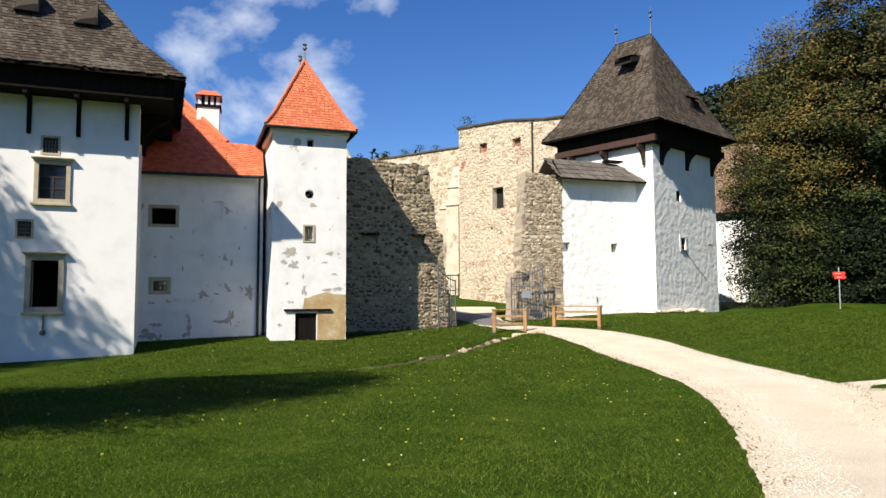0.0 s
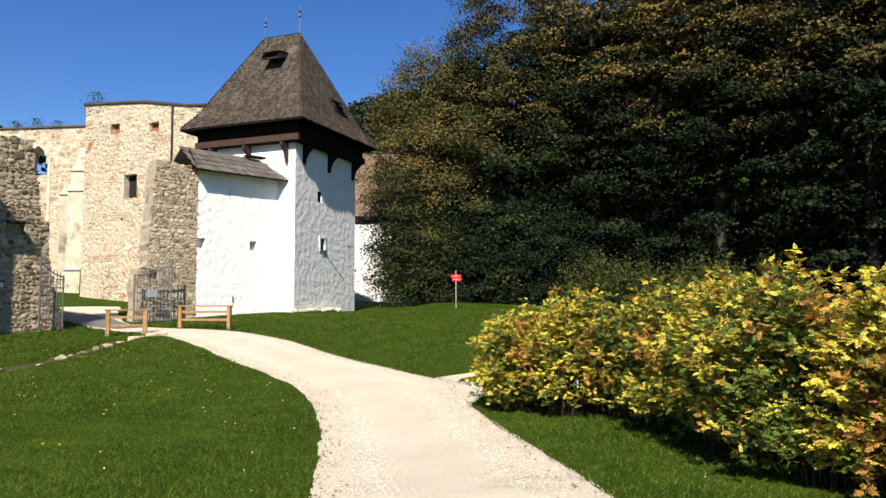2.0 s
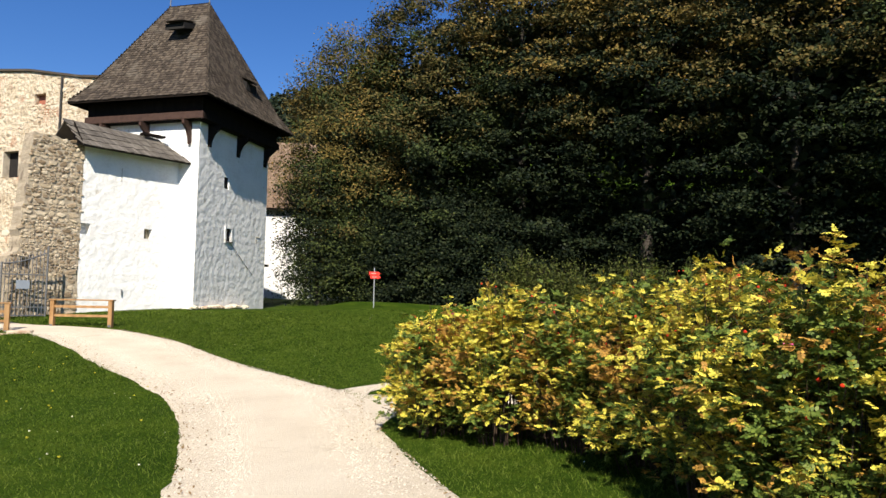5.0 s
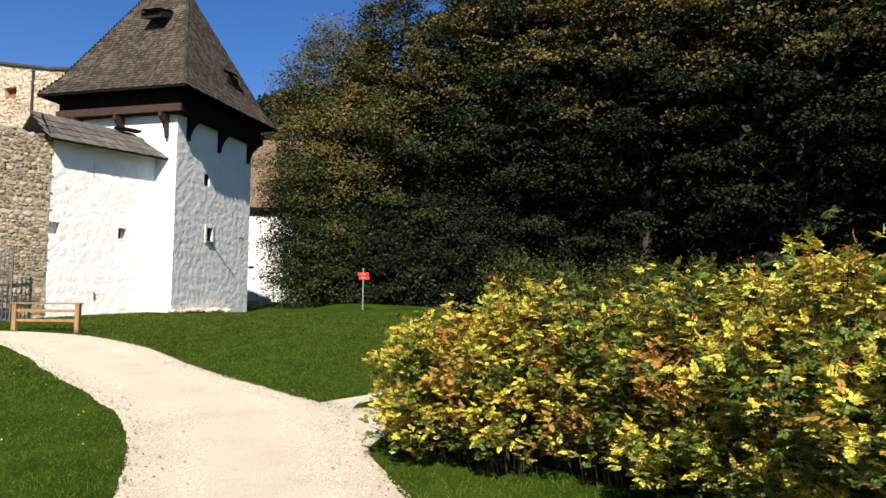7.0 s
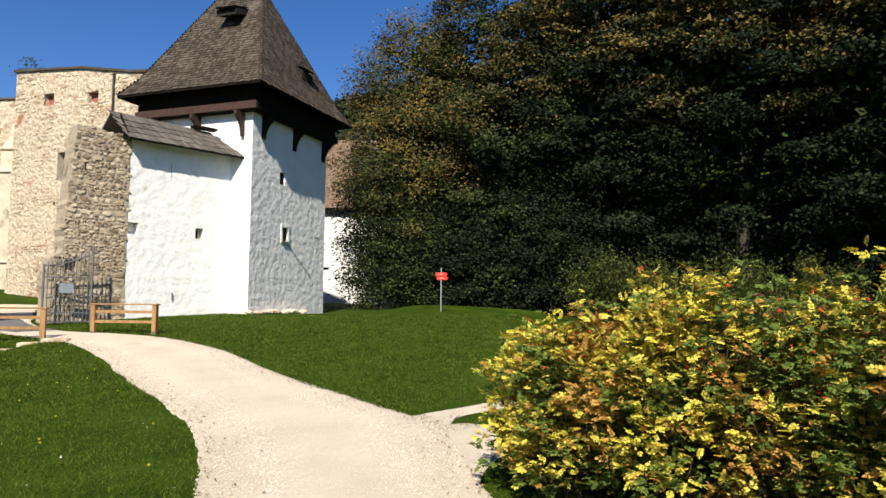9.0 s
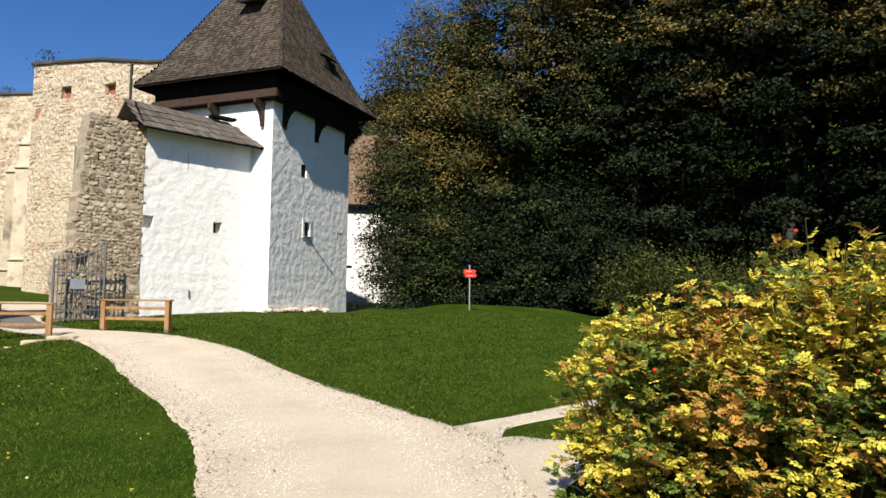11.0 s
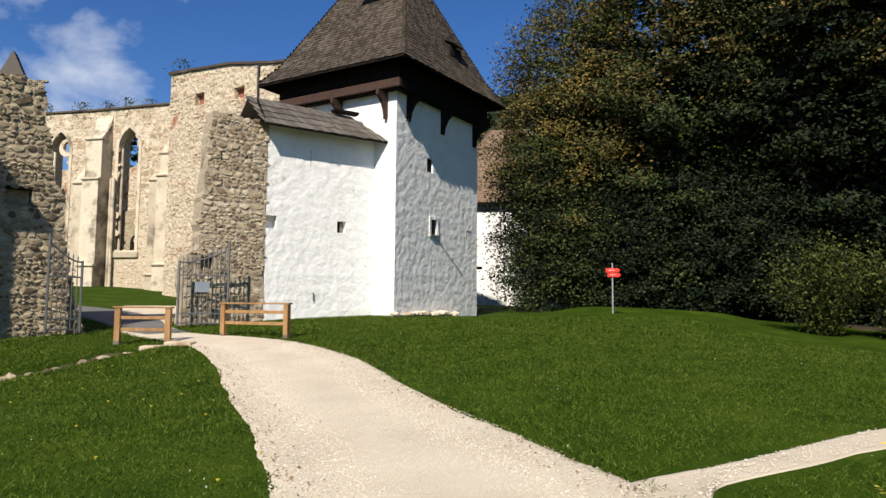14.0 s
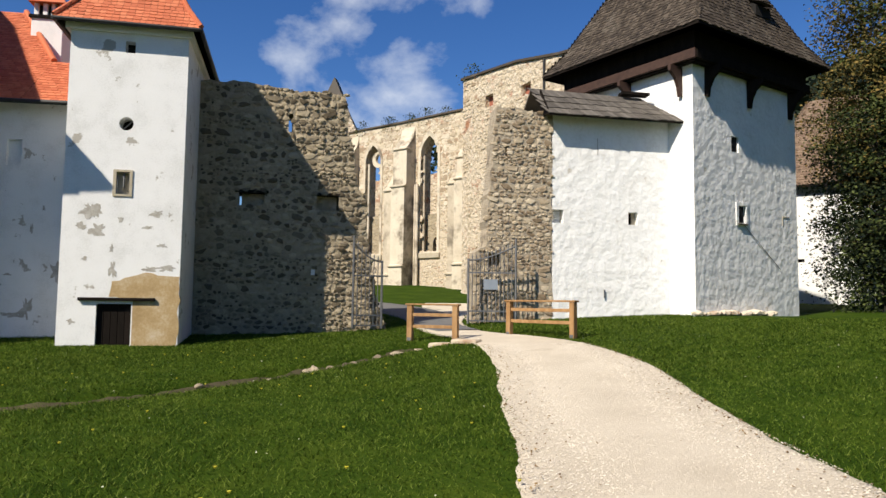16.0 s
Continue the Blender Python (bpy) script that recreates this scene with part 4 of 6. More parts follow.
def build_annex():
    m = frame_at((6.3, 37.75), (10.55, 39.2), 0.4)
    h = thing_at("annex", m, "white lumpy-plastered curtain wall with grey board lean-to roof", "building")
    g = 0.4
    L = 4.5
    w0, w1 = (0.0, 4.02 - g, 0.42, 4.5 - g), (2.92, 4.04 - g, 3.3, 4.5 - g)
    out = [(0, -0.5), (L + 0.35, -0.5), (L + 0.35, 7.55), (0, 7.6), (0, w0[3]), (w0[2], w0[3]), (w0[2], w0[1]), (0, w0[1])]
    part("wall", slab(out, [rect(*w1)], 0.9), PLASTER, h)
    part("recess", box((0.0, 0.4, w0[1] - 0.1), (0.55, 0.5, w0[3] + 0.1)), PLASTER, h)
    part("window", placed(slab(rect(w1[0] - 0.04, w1[1] - 0.04, w1[2] + 0.04, w1[3] + 0.04), [rect(w1[0] + 0.12, w1[1] + 0.03, w1[2] - 0.14, w1[3] - 0.03)], 0.06), Matrix.Translation((0, 0.26, 0))), FRAMESTONE, h, "splayed stone loophole")
    part("dark_void", box((w1[0] - 0.05, 0.5, w1[1] - 0.1), (w1[2] + 0.05, 0.55, w1[3] + 0.1)), SHADEBACK, h)
    part("wall_hook", tube([(1.95, -0.05, 0.95), (1.95, -0.05, 1.25), (1.95, 0.05, 1.25)], 0.025), IRON, h)
    part("crack", box((1.72, -0.012, 6.15), (1.745, 0.02, 6.75)), GREY_PATCH, h)
    roof = [(-0.35, -0.62, 7.42), (L + 0.32, -0.62, 7.42), (L - 0.75, 0.62, 8.5), (-0.62, 0.62, 8.62)]
    shell(h, [roof], 0.08, DARKWOOD)
    tiles_on("roof_boarding", roof, 0.42, 0.17, 0.035, GREY_BOARD, h, 81, overlap=1.25, wander=0.4)
    part("gable_boards", slab([(-0.35, 0), (0.62, 1.1), (0.62, 0)], [], 0.05), DARKWOOD, h).matrix_local = pose(-0.3, -0.25, 7.45, 0, 0, 90)
    rear = [(-0.62, 0.62, 8.62), (L - 0.75, 0.62, 8.5), (L - 0.75, 2.4, 7.4), (-0.62, 2.4, 7.4)]
    shell(h, [rear], 0.08, GREY_BOARD, "rear_roof")
    part("ridge_board", box((2.9, 0.35, 8.62), (4.0, 0.75, 8.72)), DARKWOOD, h)
    part("back_wall", placed(slab(rect(0, -0.5, L, 7.4), [], 0.5), pose(0, 2.2, 0)), PLASTER, h)
    return h


build_annex()


# ---- rubble walls ----
def stone_shape(rng, n=7):
    """A rough stone face of unit size, seen from y < 0: an outer ring sunk in the mortar and a raised inner ring."""
    ang = np.sort(np.linspace(0, math.tau, n, endpoint=False) + rng.uniform(-0.4, 0.4, n))
    rad = rng.uniform(0.7, 1.16, n)
    x, z = np.cos(ang) * rad, np.sin(ang) * rad
    k = 1 / np.maximum(np.abs(np.cos(ang)), np.abs(np.sin(ang))) ** 0.6
    x, z = x * k * 0.5, z * k * 0.5
    rim = np.stack([x, np.full(n, 0.25), z], 1)
    face = np.stack([x * 0.9, -rng.uniform(0.45, 1.0, n), z * 0.88], 1)
    mid = np.array([[rng.uniform(-0.1, 0.1), -0.8 - rng.uniform(0, 0.3), rng.uniform(-0.1, 0.1)]])
    verts = np.r_[rim, face, mid]
    tris = []
    for i in range(n):
        j = (i + 1) % n
        tris += [(i, j, n + j), (i, n + j, n + i), (n + i, n + j, 2 * n)]
    return verts, np.array(tris)


def lay_stones(rng, inside, x0, x1, z0, z1, size):
    """Rough courses of stones: rows of (x, z, width, height)."""
    out, z = [], z0
    while z < z1:
        h = size * rng.choice([0.45, 0.6, 0.8, 1.0, 1.35])
        x = x0 + rng.uniform(-size, 0)
        while x < x1:
            w = h * rng.uniform(0.8, 2.4)
            if rng.uniform() < 0.25:
                w *= 0.55
            cx, cz = x + w / 2, z + h / 2 + rng.uniform(-0.04, 0.04)
            if inside(cx, cz):
                if w < size * 0.8 and h > size * 0.75:
                    out += [(cx, cz - h * 0.25, w, h * 0.5), (cx, cz + h * 0.25, w, h * 0.5)]
                else:
                    out.append((cx, cz, w, h))
            x += w
        z += h
    return out


def rubble(parent, inside, span, size, proud, seed, single, mat_one, mat_mass, y=0.0):
    """Stones on a wall face: those for which single(x, z) holds are pieces of their own, up to 300, the rest one mass."""
    rng = np.random.default_rng(seed)
    shapes = [stone_shape(rng, int(rng.integers(5, 9))) for _ in range(16)]
    meshes = []
    for v, t in shapes:
        me = bpy.data.meshes.new("stone")
        me.from_pydata([tuple(p) for p in v], [], [tuple(map(int, q)) for q in t])
        me.materials.append(mat_one)
        meshes.append(me)
    verts, tris, base, made = [], [], 0, 0
    for x, z, w, h in lay_stones(rng, inside, *span, size):
        k = int(rng.integers(len(shapes)))
        d = proud * rng.uniform(0.35, 1.3)
        turn = rng.uniform(-0.35, 0.35)
        flip = 1 if rng.uniform() < 0.5 else -1
        if made < 300 and single(x, z):
            ob = new("stone", meshes[k])
            ob.parent = parent
            ob.matrix_basis = Matrix.LocRotScale((x, y, z), Euler((0, turn, 0)), (w * 0.9 * flip, d, h * 0.9))
            made += 1
        else:
            v, t = shapes[k]
            c, s = math.cos(turn), math.sin(turn)
            px, pz = v[:, 0] * w * 0.9 * flip, v[:, 2] * h * 0.9
            verts.append(np.stack([x + px * c + pz * s, y + v[:, 1] * d, z - px * s + pz * c], 1))
            tris.append((t if flip > 0 else t[:, ::-1]) + base)
            base += len(v)
    if verts:
        ob = raw_mesh("stone_mass", np.concatenate(verts), np.concatenate(tris), mat_mass, parent)
        tagged(ob, kind="stuff")


def in_polygon(poly):
    pts = np.array(poly)

    def inside(x, z):
        c, j = False, len(pts) - 1
        for i in range(len(pts)):
            if (pts[i, 1] > z) != (pts[j, 1] > z) and x < (pts[j, 0] - pts[i, 0]) * (z - pts[i, 1]) / (pts[j, 1] - pts[i, 1]) + pts[i, 0]:
                c = not c
            j = i
        return c

    return inside


def build_curtain():
    m = frame_at((-5.4, 33.42), (-5.4 + 0.93, 33.42 + 0.37), 0.0)
    h = thing_at("curtain_wall", m, "tall ruined curtain wall of dark grey fieldstone in lime mortar", "wall")
    edge = [(0.2, -0.6), (6.6, -0.6), (6.55, 0.4), (6.42, 0.7), (6.2, 1.6), (6.0, 2.6), (5.9, 3.1), (5.85, 4.7), (5.5, 5.0), (5.42, 6.0), (5.22, 6.7), (5.18, 7.6), (5.05, 8.15), (3.3, 8.12), (1.6, 8.28), (0.2, 8.24)]
    edge = ragged(edge, 0.22, 0.05, 4)
    s1, s2, sl = rect(1.68, 4.2, 2.5, 4.62), rect(4.15, 4.14, 4.92, 4.64), rect(3.2, 6.72, 3.34, 7.34)
    part("wall_core", slab(edge, [s1, s2, sl], 1.0), MORTAR, h, "grey lime mortar core of the wall")
    part("slot_filling", box((1.77, 0.3, 4.15), (2.55, 0.9, 4.7)), MORTAR, h)
    part("slot_filling", box((4.1, 0.3, 4.1), (4.87, 0.9, 4.7)), MORTAR, h)
    for r in (s1, s2):
        part("slot_lintel", box((r[0][0] - 0.12, -0.03, r[2][1] + 0.0), (r[1][0] + 0.12, 0.6, r[2][1] + 0.09), bevel=0.01), DARKWOOD, h)
    hole = [in_polygon(p) for p in (s1, s2, sl)]
    body = in_polygon(edge)
    rubble(h, lambda x, z: body(x, z) and not any(q(x, z) for q in hole), (0.5, 6.6, -0.3, 8.3), 0.185, 0.055, 12, lambda x, z: z < 2.3 and x > 2.6, STONE, STONE_MASS)
    rng = random.Random(5)
    for i in range(34):
        s = rng.uniform(0.14, 0.3)
        x = 0.5 + i * 0.14
        bm = bmesh.new()
        bmesh.ops.create_icosphere(bm, subdivisions=1, radius=0.5, matrix=Matrix.Translation((x, rng.uniform(0.1, 0.8), 8.2 + rng.uniform(-0.06, 0.02))) @ Matrix.Rotation(rng.uniform(0, 3), 4, "Z") @ Matrix.Diagonal((s * 1.3, s, s * 0.6, 1)))
        part("coping_stone", bm, STONE, h)
    part("notice", box((4.05, -0.09, 1.98), (4.17, -0.07, 2.16)), WHITEPAPER, h, "small white paper notice")
    return h


build_curtain()


def build_pier():
    m = frame_at((3.5, 36.80), (6.3, 37.75), 0.0)
    h = thing_at("gate_pier", m, "broad ruined gate pier of rough rubble with crumbling edges", "wall")
    edge = [(0.0, 0.0), (2.95, 0.0), (2.95, 8.05), (2.2, 8.0), (1.4, 8.1), (0.9, 8.12), (0.78, 7.2), (0.7, 5.8), (0.58, 4.4), (0.5, 3.1), (0.15, 2.9), (0.02, 2.2), (0.1, 1.0)]
    edge = ragged(edge, 0.2, 0.05, 9)
    slot = rect(1.2, 6.32, 1.31, 6.8)
    sock = rect(0.62, 2.35, 1.06, 2.85)
    part("wall_core", slab(edge, [slot, sock], 0.95), MATS["pier_mortar"], h, "brownish crumbling mortar core")
    part("socket_back", box((0.5, 0.35, 2.2), (1.2, 0.5, 2.95)), MORTAR, h)
    body, hs = in_polygon(edge), [in_polygon(slot), in_polygon(sock)]
    rubble(h, lambda x, z: body(x, z) and not any(q(x, z) for q in hs), (0.05, 2.85, 0.2, 8.1), 0.19, 0.045, 22, lambda x, z: z < 5.4, MATS["pier_stone"], MATS["pier_stone_mass"])
    return h


material("pier_mortar", [(0.28, 0.225, 0.155), (0.40, 0.335, 0.245), (0.50, 0.43, 0.33)], 2.2, 18, 0.96, 1.0, 0.07, spots=((0.20, 0.16, 0.115), 2.2, 0.54, 0.64))
material("pier_stone", [(0.20, 0.145, 0.09), (0.34, 0.26, 0.17), (0.48, 0.385, 0.265), (0.62, 0.52, 0.38)], 3, 22, 0.95, 0.7, 0.03, random_object=0.4, spots=((0.45, 0.25, 0.16), 0.8, 0.62, 0.72))
material("pier_stone_mass", [(0.20, 0.145, 0.09), (0.34, 0.26, 0.17), (0.48, 0.385, 0.265), (0.62, 0.52, 0.38)], 3, 22, 0.95, 0.7, 0.03, island=0.4)
build_pier()


# ---- the ruined church ----
def build_choir():
    m = frame_at((1.25, 54.7), (7.9, 45.8), 1.0)
    h = thing_at("ruined_choir", m, "tall roofless choir wall of pale yellow weathered stone", "ruin")
    g = 1.0
    win = rect(3.9, 8.05 - g, 5.15, 9.6 - g)
    h1, h2, h3 = rect(2.5, 12.4 - g, 3.35, 13.1 - g), rect(6.1, 12.15 - g, 6.95, 12.8 - g), rect(3.7, 6.6 - g, 3.9, 6.8 - g)
    edge = ragged([(0, -0.5), (11.2, -0.5), (11.2, 12.3), (9.4, 12.5), (5.7, 13.2), (2.6, 13.5), (0, 13.75), (0, -0.5)][:-1], 0.5, 0.05, 3) + [(0, 13.75)]
    part("wall_core", slab(edge, [win, h1, h2, h3], 1.3), PALE_MORTAR, h)
    # plate close behind the opening, its depth shade given by the near-black colour
    part("window_back", box((3.8, 0.4, 6.9), (5.3, 0.5, 8.8)), SHADEBACK, h)
    for q in (h1, h2):
        part("hole_back", box((q[0][0], 0.3, q[0][1]), (q[1][0], 0.36, q[2][1])), MATS["brick_infill"], h)
    for z, x in ((0, 3.82), (0, 5.13)):
        part("window_jamb", box((x, -0.03, 7.1), (x + 0.1, 0.5, 8.6)), ASHLAR, h)
    body, hs = in_polygon(edge), [in_polygon(q) for q in (win, h1, h2, h3)]
    bare = lambda x, z: noise.noise((x * 0.55, z * 0.7, 7.0)) + 0.5 * noise.noise((x * 1.7, z * 1.7, 2.0)) > 0.14
    rubble(h, lambda x, z: body(x, z) and bare(x, z) and not any(q(x, z) for q in hs), (0.1, 11, 0.2, 13.6), 0.3, 0.05, 31, lambda x, z: x < 4 and 3 < z < 12, PALE_STONE, PALE_STONE)
    part("coping", placed(slab([(-0.15, 13.72), (2.6, 13.47), (5.7, 13.17), (9.4, 12.47), (11.2, 12.27), (11.2, 12.4), (9.4, 12.6), (5.7, 13.3), (2.6, 13.6), (-0.15, 13.87)], [], 1.6), pose(0, -0.12, 0)), SHINGLE, h, "thin dark protective wall capping")
    part("return_wall", placed(slab(rect(1.3, -0.5, 5.2, 13.7), [], 1.2), pose(1.2, 0, 0, 0, 0, 90)), PALE_MORTAR, h)
    part("pipe", tube([(8.2, -0.1, 12.6), (8.2, -0.1, 9)], 0.06), BLACKPIPE, h)
    return h


material("brick_infill", [(0.24, 0.08, 0.05), (0.36, 0.14, 0.09)], 6, 30, 0.9, 0.3, 0.01)
build_choir()


def buttress(parent, x0, x1, stages, top, name="buttress"):
    """A stepped buttress on the wall y = 0: stages of (depth, z0, z1), each with a sloped weathering, then a long slope up to top."""
    prof = [(0, stages[0][1])]
    for i, (d, z0, z1) in enumerate(stages):
        prof += [(-d, z0), (-d, z1)]
        nd = stages[i + 1][0] if i + 1 < len(stages) else 0.25
        prof.append((-nd, z1 + (d - nd) * (0.55 if i + 1 < len(stages) else 1.25)))
    prof.append((0, top))
    bm = bmesh.new()
    l = [bm.verts.new((x0, y, z)) for y, z in prof]
    r = [bm.verts.new((x1, y, z)) for y, z in prof]
    bm.faces.new(l)
    bm.faces.new(r[::-1])
    for i in range(len(prof)):
        k = (i + 1) % len(prof)
        bm.faces.new((l[i], r[i], r[k], l[k]))
    b = part(name, bm, ASHLAR, parent, "pale ashlar buttress with sloped weatherings")
    for d, z0, z1 in stages:
        part("string_course", box((x0 - 0.08, -d - 0.1, z1 - 0.12), (x1 + 0.08, -d + 0.25, z1), bevel=0.03), FRAMESTONE, b)
    return b


def build_nave():
    m = frame_at((-12, 67.45), (-12 + 0.86, 67.45 - 0.51), 1.5)
    h = thing_at("ruined_nave", m, "roofless gothic nave wall of pale stone with pointed windows", "ruin")
    g = 1.5
    g1, g2, g0 = arch(5.55, 7.1, 4.7 - g, 11.6 - g), arch(11.05, 12.6, 4.7 - g, 11.7 - g), arch(0.3, 1.85, 4.7 - g, 11.6 - g)
    edge = ragged([(-8, -0.6), (18.5, -0.6), (18.5, 12.85), (14, 12.8), (9, 12.7), (5, 12.75), (0, 12.6), (-8, 12.5)], 0.6, 0.05, 13)
    part("wall_core", slab(edge, [g0, g1, g2], 1.1), PALE_MORTAR, h)
    for a0, a1, lbl in ((5.55, 7.1, ""), (11.05, 12.6, ""), (0.3, 1.85, "")):
        w = part("gothic_window", placed(slab(arch(a0 - 0.22, a1 + 0.22, 4.5 - g, 11.6 - g), [arch(a0, a1, 4.7 - g, 11.6 - g)], 0.5), Matrix.Translation((0, -0.05, 0))), ASHLAR, h, "pointed stone window surround")
        part("jamb_shaft", tube([(a0 + 0.12, 0.25, 4.7 - g), (a0 + 0.12, 0.25, 11.6 - g)], 0.09, sides=8), ASHLAR, w)
        part("sill", box((a0 - 0.3, -0.15, 4.2 - g), (a1 + 0.3, 0.6, 4.62 - g), bevel=0.05), FRAMESTONE, w)
    # remains of tracery and the lower masonry filling
    t = part("tracery", placed(slab(ring(6.5, 11.9 - g, 0.62), [ring(6.62, 11.95 - g, 0.4)], 0.25), Matrix.Translation((0, 0.35, 0))), ASHLAR, h, "round remnant of stone tracery")
    part("window_filling", placed(slab(rect(5.55, 4.7 - g, 7.1, 7.6 - g), [], 0.3), Matrix.Translation((0, 0.6, 0))), MORTAR, h)
    part("window_filling", placed(slab(rect(11.05, 4.7 - g, 12.6, 7.4 - g), [arch(11.75, 12.3, 4.75 - g, 5.3 - g)], 0.3), Matrix.Translation((0, 0.6, 0))), MORTAR, h)
    part("filling_void", box((11.6, 0.95, 3.1), (12.45, 1.0, 4.6)), SHADEBACK, h)
    part("window_filling", placed(slab(ragged([(12.1, 7.4 - g), (12.6, 7.4 - g), (12.6, 11.2 - g), (12.2, 11.4 - g), (12.0, 9.0 - g)], 0.4, 0.05, 3), [], 0.3), Matrix.Translation((0, 0.6, 0))), PALE_MORTAR, h)
    body, hs = in_polygon(edge), [in_polygon(q) for q in (g0, g1, g2)]
    rubble(h, lambda x, z: body(x, z) and not any(q(x, z) for q in hs), (3, 18.4, 0.1, 12.7), 0.4, 0.022, 41, lambda x, z: 7 < x < 15, PALE_STONE, PALE_STONE)
    buttress(h, 9.25, 10.5, [(1.3, -0.5, 2.2), (1.15, 2.2, 7.9), (0.95, 7.9, 10.6)], 12.4)
    buttress(h, 15.0, 16.15, [(1.4, -0.5, 2.2), (1.25, 2.2, 7.9), (1.0, 7.9, 9.4)], 11.3)
    buttress(h, 8.35, 9.1, [(1.0, -0.5, 1.6), (0.9, 1.6, 7.7)], 9.0)
    buttress(h, 14.2, 14.85, [(1.0, -0.5, 1.6), (0.9, 1.6, 7.7)], 9.0)
    buttress(h, 3.6, 4.8, [(1.3, -0.5, 2.2), (1.15, 2.2, 7.9), (0.95, 7.9, 10.6)], 12.4)
    for x in (10.75, 10.95):
        part("wall_shaft", tube([(x, -0.25, -0.4), (x, -0.25, 8.0)], 0.1, sides=8), ASHLAR, h)
    part("coping", placed(slab([(-8, 12.5), (0, 12.6), (5, 12.76), (9, 12.72), (14, 12.8), (18.5, 12.86), (18.5, 12.96), (14, 12.92), (9, 12.84), (5, 12.86), (0, 12.74), (-8, 12.62)], [], 1.35), pose(0, -0.12, 0)), SHINGLE, h, "thin dark protective wall capping")
    # the opposite wall of the nave, seen through the windows
    part("far_wall", placed(slab(ragged([(-8, -0.6), (18, -0.6), (18, 11.1), (-8, 10.9)], 0.8, 0.12, 23), [], 1.0), pose(0, 9.5, 0)), PALE_MORTAR, h)
    return h


build_nave()


def build_gable():
    h = thing_at("church_gable", pose(-10.3, 65.8, 1.5), "pointed grey stone gable of the ruined church", "ruin")
    part("gable_wall", slab([(-2.2, -0.5), (2.2, -0.5), (2.2, 12.5), (0.8, 15.4), (0.1, 17.2), (-0.55, 15.6), (-2.2, 12.5)], [], 0.9), PALE_MORTAR, h)
    part("gable_slab", placed(slab([(-0.8, 15.4), (0.95, 15.4), (0.1, 17.35)], [], 1.1), pose(0, -0.1, 0)), GREY_BOARD, h)


build_gable()


def build_far_wing():
    m = frame_at((20.2, 56.0), (26.0, 53.2), 0.8)
    h = thing_at("far_wing", m, "white plastered rear wing with an old brown shingle roof", "building")
    part("wall", slab(rect(-1.5, -0.6, 7, 7.4), [rect(0.55, 2.9, 0.95, 3.1), rect(1.8, 3.0, 2.15, 3.15)], 0.6), SMOOTH_PLASTER, h)
    part("slot_back", box((0.4, 0.35, 2.7), (2.4, 0.4, 3.3)), SHADEBACK, h)
    roof = [(-1.9, -0.5, 7.35), (7.2, -0.5, 7.35), (4.0, 3.6, 13.2), (1.0, 3.6, 13.2)]
    side = [(-1.9, 8, 7.35), (-1.9, -0.5, 7.35), (1.0, 3.6, 13.2), (1.0, 3.7, 13.2)]
    shell(h, [roof, side], 0.15, DARKWOOD)
    tiles_on("shingles", roof, 0.2, 0.17, 0.03, OLD_SHINGLE, h, 90)
    tiles_on("shingles", side, 0.2, 0.17, 0.03, OLD_SHINGLE, h, 91)
    part("side_wall", placed(slab(rect(0.6, -0.6, 8, 7.4), [], 0.5), pose(-1.0, 0, 0, 0, 0, 90)), SMOOTH_PLASTER, h)


build_far_wing()

# ---- gate, rails, sign ----


def gate_leaf(name, m, w, h0, h1, label):
    """A wrought-iron leaf: two stiles, three rails, many thin bars and a scrolled top that falls from h0 to h1."""
    g = thing_at(name, m, label, "gate", "entrance gate leaves")
    part("stile", tube([(0, 0, 0.05), (0, 0, h0)], 0.04, sides=6), IRON, g)
    part("stile", tube([(w, 0, 0.05), (w, 0, h1)], 0.04, sides=6), IRON, g)
    for z in (0.12, 0.45, 1.75):
        part("rail", box((0, -0.02, z), (w, 0.02, z + 0.05)), IRON, g)
    top = [(w * t, 0, h0 - 0.25 + (h1 - h0 + 0.2) * math.sin(t * math.pi / 2)) for t in np.linspace(0, 1, 9)]
    part("top_rail", tube(top, 0.028), IRON, g)
    n = int(w / 0.13)
    for i in range(1, n):
        t = i / n
        z = h0 - 0.25 + (h1 - h0 + 0.2) * math.sin(t * math.pi / 2)
        bm = tube([(w * t, 0, 0.12), (w * t, 0, z + 0.1)], 0.017, sides=5)
        bmesh.ops.create_cone(bm, cap_ends=True, segments=5, radius1=0.03, radius2=0.002, depth=0.12, matrix=Matrix.Translation((w * t, 0, z + 0.15)))
        part("bar", bm, IRON, g)
    for i in range(0, n - 1, 2):
        x = w * (i + 0.5) / n + w / n * 0.5
        part("scroll", tube([(x + 0.1 * math.cos(a) * (1 - a / 16), 0, 1.95 + 0.12 * math.sin(a) * (1 - a / 16)) for a in np.linspace(0, 9, 18)], 0.01, sides=4), IRON, g)
    return g


gate_leaf("gate_leaf", frame_at((-0.20, 34.95), (0.62, 35.5), 0.2), 1.0, 3.1, 2.3, "open grey wrought-iron gate leaf with scrolled top")
right_leaf = gate_leaf("gate_leaf", frame_at((5.05, 36.55), (3.45, 36.3), 0.38), 1.62, 2.95, 2.25, "grey wrought-iron gate leaf standing open against the pier")
part("plate", box((0.62, 0.03, 1.2), (1.1, 0.05, 1.55)), BLUEGREY, right_leaf, "dull grey sheet-metal plate")


